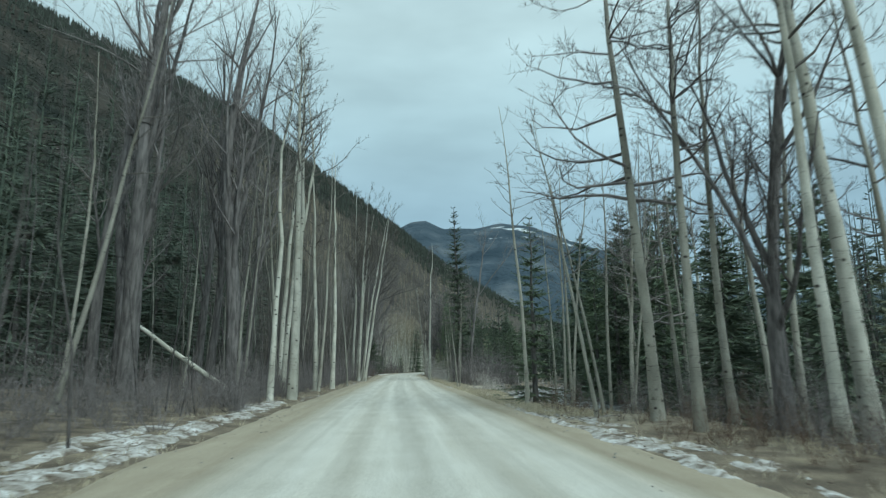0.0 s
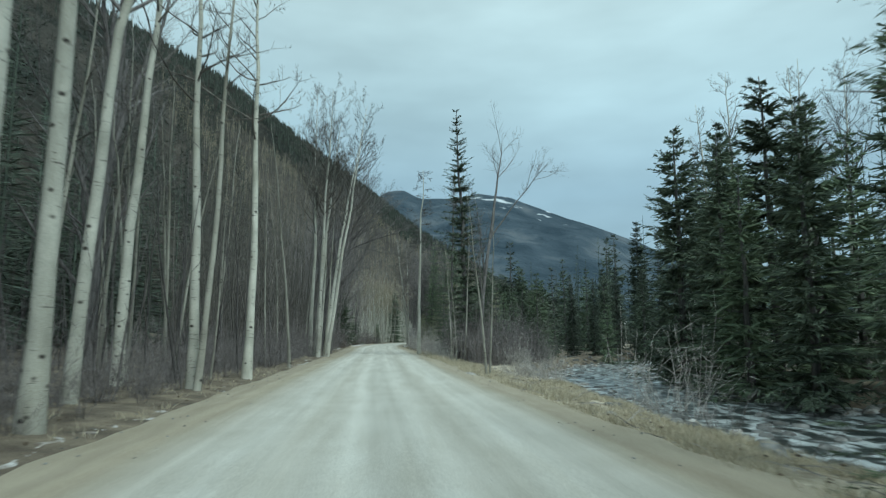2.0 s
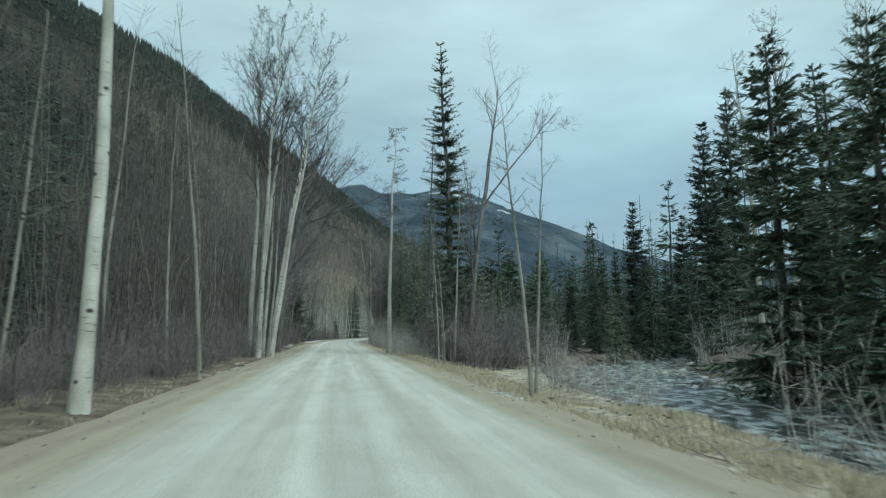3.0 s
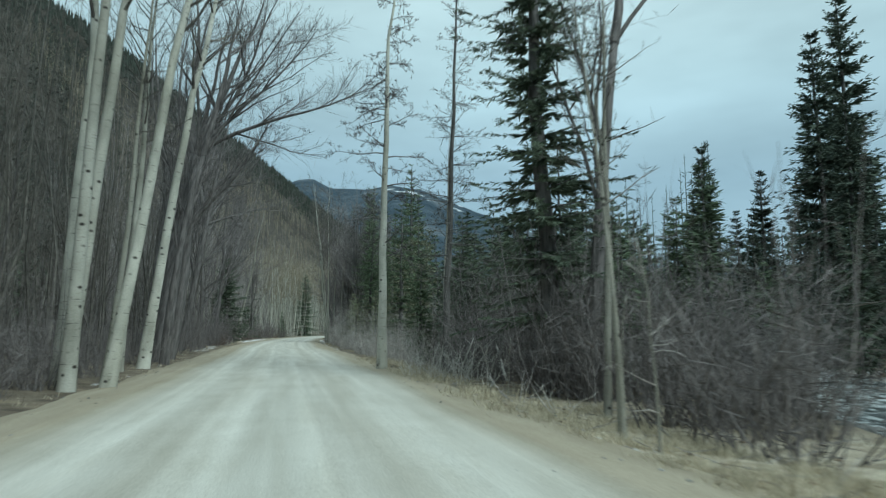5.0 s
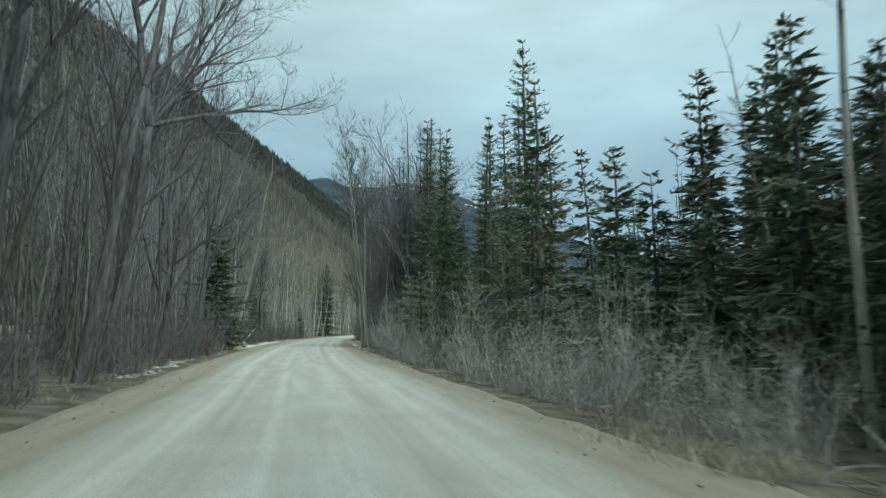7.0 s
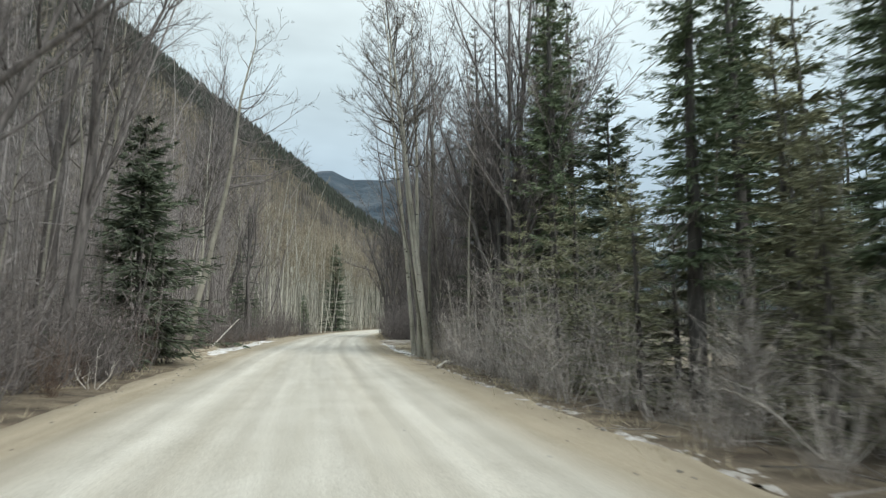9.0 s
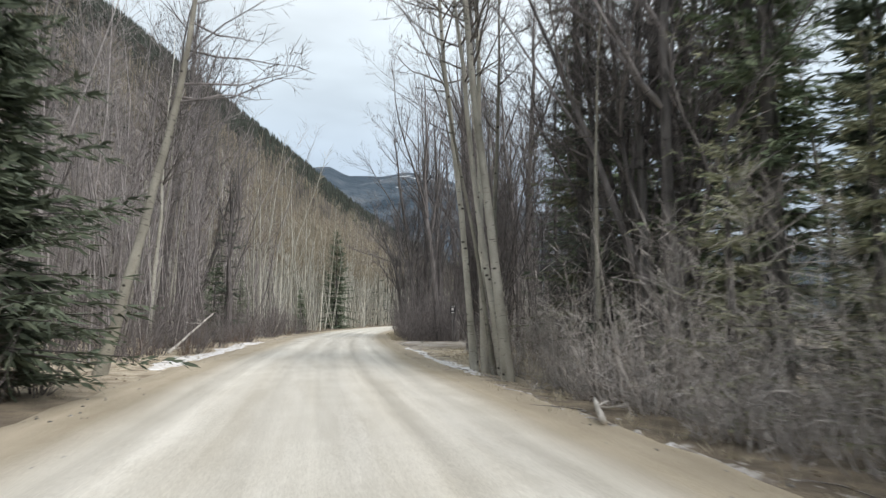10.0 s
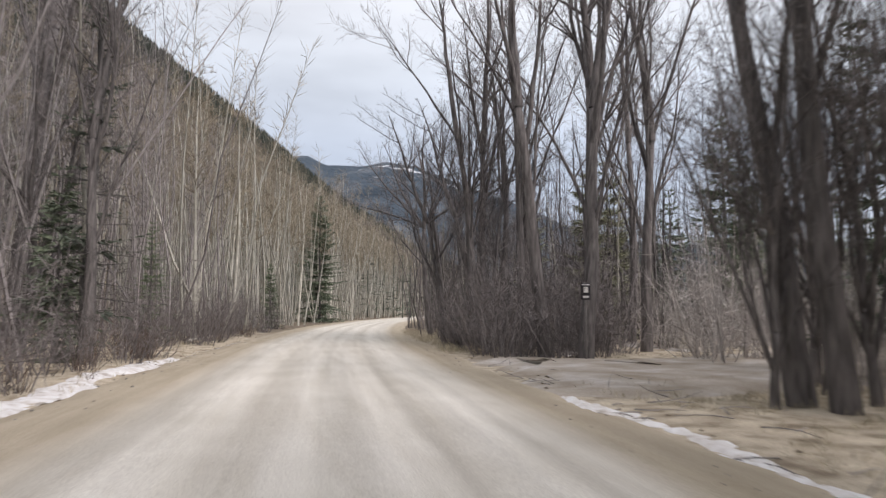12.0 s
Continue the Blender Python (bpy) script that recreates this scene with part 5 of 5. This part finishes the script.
# the turnout: a pale dirt track that leaves the road through the clearing
pv, way = [], [(1.5, 145.5), (5.0, 143.2), (8.6, 142.8), (12.5, 144.6), (18.0, 147.6), (26.0, 152.0)]
for i in range(41):
    k = i / 40 * (len(way) - 1)
    j = min(int(k), len(way) - 2)
    a, c = Vector(way[j]), Vector(way[j + 1])
    m, side = a.lerp(c, k - j), (c - a).normalized().orthogonal()
    for w in range(9):
        o = (w / 4 - 1) * (2.4 + 2.4 * step(3.2, 1.0, k) + noise.noise((k * 2, w > 4, 3)) * 0.5)
        e = m + side * o
        pv.append((e.x, e.y, terrain(e.x, e.y) + 0.09 - 0.17 * (abs(w - 4) == 4) - 0.12 * (abs(e.x - road_x(e.y)) < 4.6)))
me = bpy.data.meshes.new("turnout")
me.from_pydata(pv, [], [(i * 9 + w, i * 9 + w + 1, i * 9 + w + 10, i * 9 + w + 9) for i in range(40) for w in range(8)])
me.shade_smooth()
DIRT, nt, b = nodes("pale_dirt", 0.95, 0.1)
c = ramp(nt, tex(nt, 0.9, 6), [(0.3, (0.34, 0.29, 0.225)), (0.55, (0.52, 0.475, 0.41)), (0.72, (0.72, 0.71, 0.69))])
nt.links.new(blend(nt, 1.0, c, ramp(nt, tex(nt, 45, 3), [(0.3, (0.7, 0.7, 0.7)), (0.7, (1.08, 1.08, 1.08))]), "MULTIPLY"), b.inputs["Base Color"])
relief(nt, b, tex(nt, 40, 4), 0.5, 0.02)
me.materials.append(DIRT)
tagged(new("turnout", me), "pale frosted dirt track leading through a clearing", "track", kind="structure")

g, q = Geo(), random.Random(91)


def pebble(g, p, s, q):
    o = len(g.v)
    k = [q.uniform(0.65, 1.2) for _ in range(12)]
    for i in range(5):
        a = i * 1.2566
        g.v.append(p + Vector((math.cos(a) * s * k[i], math.sin(a) * s * k[i], -0.15 * s)))
    for i in range(5):
        a = i * 1.2566 + 0.6
        g.v.append(p + Vector((math.cos(a) * s * 0.7 * k[i + 5], math.sin(a) * s * 0.7 * k[i + 5], 0.32 * s * k[i])))
    g.v.append(p + Vector((0, 0, 0.45 * s * k[10])))
    for i in range(5):
        n = (i + 1) % 5
        g.f += [(o + i, o + n, o + 5 + i), (o + n, o + 5 + n, o + 5 + i), (o + 5 + i, o + 5 + n, o + 10)]


for _ in range(1300):
    y = q.uniform(24, 100)
    x = river_x(y) + q.choice((-1, 1)) * abs(q.gauss(3.2, 1.0)) + (q.uniform(-3, 3) if q.random() < 0.35 else 0)
    if x - road_x(y) < 4.6:
        continue
    pebble(g, Vector((x, y, max(terrain(x, y), BED - 0.03))), q.uniform(0.08, 0.34), q)
stuff("river_stones", g, STONE, "grey river stones along the water's edge", "stones")
g = Geo()
for _ in range(220):
    y = q.uniform(26, 95)
    x = river_x(y) + q.choice((-1, 1)) * abs(q.gauss(3.6, 0.6))
    if x - road_x(y) < 5.0:
        continue
    pebble(g, Vector((x, y, max(terrain(x, y), BED))), q.uniform(0.1, 0.35), q)
stuff("bank_ice", g, SNOW, "lumps of snow and ice on the river bank", "snow", True)
g = Geo()
for _ in range(900):
    y = q.uniform(3, 160)
    u = q.choice((-1, 1)) * abs(q.gauss(3.6, 0.5))
    if q.random() < 0.2:
        u = q.uniform(-3, 3)
    x = road_x(y) + u
    pebble(g, Vector((x, y, 0.01)), q.uniform(0.01, 0.035), q)
stuff("loose_gravel", g, STONE, "loose stones on the road and its shoulders", "gravel")
g = Geo()
for _ in range(1500):
    y = q.uniform(4, 60) if q.random() < 0.65 else q.uniform(60, 165)
    u = q.choice((-1, 1)) * (4.1 + abs(q.gauss(0, 1.1)))
    x = road_x(y) + u
    z = terrain(x, y)
    if noise.noise((x * 1.2, y * 0.8, 8)) < -0.05:
        continue
    pebble(g, Vector((x, y, max(z, -0.02) + 0.015)), q.uniform(0.012, 0.045), q)
stuff("leaf_litter", g, LITTER, "clumps of dark fallen leaves and bark on the verge", "litter")


g = Geo()
for _ in range(900):
    y = q.uniform(18, 66) if q.random() < 0.6 else q.uniform(66, 146)
    x = road_x(y) + 4.2 + abs(q.gauss(0, 1.6))
    if abs(x - river_x(y)) < RIVER_HALF + 0.5:
        continue
    a, ln = q.uniform(0, 6.28), q.uniform(0.15, 0.9)
    p = Vector((x, y, terrain(x, y) + 0.03))
    d = Vector((math.cos(a), math.sin(a), q.uniform(-0.05, 0.35)))
    g.tube(curve(q, p, d, ln, 3, 0.2, -0.03), [0.012, 0.010, 0.007, 0.003], 3, False)
stuff("fallen_twigs", g, TWIG_GREY, "broken grey twigs lying in the dry verge grass", "twigs")


# ---- fallen wood, a sign ----
def log(a, b, r0, r1, label, seed, stubs=3, material=DEADWOOD):
    q, g = random.Random(seed), Geo()
    a, b = Vector(a), Vector(b)
    pts = [a.lerp(b, i / 7) + rand_dir(q) * (a - b).length * 0.004 for i in range(8)]
    g.tube(pts, [r0 + (r1 - r0) * i / 7 for i in range(8)], 8)
    g.f.append(tuple(range(7, -1, -1)))
    thing = tagged(new("fallen_log"), label, "log", "fallen logs")
    part("trunk", g.mesh("log_trunk"), material, thing)
    for _ in range(stubs):
        h = Geo()
        p = pts[q.randint(2, 6)]
        h.tube(curve(q, p, rand_dir(q) + Vector((0, 0, 0.6)), q.uniform(0.2, 0.8), 3, 0.2, 0), [r1 * 0.7, r1 * 0.5, r1 * 0.35, r1 * 0.2], 5)
        part("branch_stub", h.mesh("log_stub"), material, thing)
    return thing


log((-8.9, 32.3, 0.45), (-13.9, 31.3, 4.1), 0.13, 0.10, "broken white aspen trunk leaning across the undergrowth", 1, 1, BARK_PALE)
log((-6.4, 134.3, 0.15), (-5.6, 139.9, 1.65), 0.06, 0.03, "bleached fallen branch slanting up from the verge", 2)
log((-7.2, 137.5, 0.12), (-6.2, 141.0, 0.15), 0.05, 0.03, "grey fallen pole lying on the verge", 3, 1)
log((2.55, 116.4, 0.07), (3.1, 117.8, 0.16), 0.05, 0.03, "short white broken branch at the road's edge", 4, 2)
log((-4.9, 158.0, 0.12), (-4.2, 162.0, 0.16), 0.07, 0.05, "grey log at the road's edge", 5, 2)
log((5.2, 70.5, 0.0), (5.6, 72.6, 0.9), 0.04, 0.02, "bleached dead branch in the thicket", 6, 3)
log((4.2, 72.0, -0.1), (4.6, 71.6, 1.1), 0.03, 0.015, "crooked white dead stem in the thicket", 7, 3)

for kind in COTTON + TALL + THIN + GROVE + LIMBY:      # kinds that stand nowhere else
    if kind.name not in used:
        plant(kind, -14, 52 + 9 * COTTON.index(kind) if kind in COTTON else 30)


def dead_shrub(x, y, high, count, seed):
    """A spray of crooked bleached stems rising from one root."""
    q, g = random.Random(seed), Geo()
    for _ in range(count):
        a = q.uniform(0, 6.28)
        d = Vector((math.cos(a) * 0.6, math.sin(a) * 0.6, q.uniform(0.6, 1.3)))
        p = Vector((x + math.cos(a) * 0.1, y + math.sin(a) * 0.1, terrain(x, y) - 0.05))
        pts = curve(q, p, d, high * q.uniform(0.5, 1.1), 7, 0.3, 0.05)
        w = q.uniform(0.008, 0.016)
        g.tube(pts, [w * (1 - 0.8 * i / 7) for i in range(8)], 4)
        for _ in range(3):
            i = q.randint(2, 6)
            s = curve(q, pts[i], rand_dir(q) + Vector((0, 0, 0.5)), high * q.uniform(0.15, 0.35), 3, 0.3, 0.05)
            g.tube(s, [w * 0.5, w * 0.4, w * 0.3, w * 0.1], 3, False)
    thing = tagged(new("dead_shrub"), "crooked bleached dead willow stems on the verge", "shrub", "dead shrubs")
    tagged(part("stem_spray", g.mesh("dead_stems"), DEADWOOD if seed % 2 or 69 < y < 74 else TWIG_GREY, thing), "pale crooked stems", kind="stuff")


for k, (x, y, high, count) in enumerate([(4.7, 73.4, 1.5, 8), (4.1, 71.6, 1.6, 9), (3.9, 70.5, 1.2, 7), (4.5, 70.2, 1.5, 6), (5.2, 72.0, 1.8, 7), (5.4, 74.6, 1.6, 6), (4.3, 76.8, 1.3, 7),
                                         (4.0, 82.5, 0.8, 8), (4.2, 84.0, 0.9, 7), (4.6, 80.6, 1.2, 7), (4.1, 66.6, 1.1, 6), (3.9, 64.0, 0.9, 5), (8.3, 41.4, 3.0, 7), (8.8, 42.3, 2.6, 6),
                                         (4.6, 101.0, 1.4, 6), (5.0, 104.4, 1.6, 6), (4.7, 108.0, 1.3, 6), (4.9, 113.0, 1.5, 6), (4.4, 121.5, 1.0, 5), (-5.8, 113.0, 1.4, 5),
                                         (2.95, 72.6, 0.7, 6), (3.3, 72.3, 1.0, 9), (3.6, 72.0, 1.2, 10), (3.95, 72.2, 1.1, 9), (4.65, 71.8, 1.4, 9), (3.75, 73.2, 1.3, 8)]):
    dead_shrub(x, y, high, count, 300 + k)

sign = tagged(new("trail_sign"), "small black-and-white trail sign on a thin post", "sign")
sx, sy = 7.3, 146.0
sz = terrain(sx, sy)
g = Geo()
g.tube([Vector((sx, sy, sz - 0.3)), Vector((sx, sy, sz + 2.25))], [0.03, 0.03], 6)
part("post", g.mesh("sign_post"), plain("weathered_post", (0.16, 0.15, 0.14)), sign)


def box(x0, x1, y0, y1, z0, z1, name):
    bm = bmesh.new()
    bmesh.ops.create_cube(bm, size=1)
    for v in bm.verts:
        v.co = ((x0 + x1) / 2 + v.co.x * (x1 - x0), (y0 + y1) / 2 + v.co.y * (y1 - y0), (z0 + z1) / 2 + v.co.z * (z1 - z0))
    bmesh.ops.bevel(bm, geom=bm.edges[:], offset=0.004, segments=1, affect="EDGES")
    me = bpy.data.meshes.new(name)
    bm.to_mesh(me)
    bm.free()
    return me


board = part("board", box(sx - 0.14, sx + 0.14, sy - 0.05, sy - 0.03, sz + 1.75, sz + 2.22, "sign_board"), plain("black_sign", (0.03, 0.03, 0.035), 0.4), sign, "black board")
part("border", box(sx - 0.12, sx + 0.12, sy - 0.056, sy - 0.048, sz + 2.16, sz + 2.19, "sign_border"), plain("white_sign", (0.8, 0.8, 0.78), 0.4), board)
part("symbol", box(sx - 0.07, sx + 0.07, sy - 0.056, sy - 0.048, sz + 1.95, sz + 2.11, "sign_symbol"), plain("white_sign_mark", (0.8, 0.8, 0.78), 0.4), board)
part("text_bar", box(sx - 0.09, sx + 0.09, sy - 0.056, sy - 0.048, sz + 1.80, sz + 1.86, "sign_bar"), plain("white_sign_bar", (0.8, 0.8, 0.78), 0.4), board)
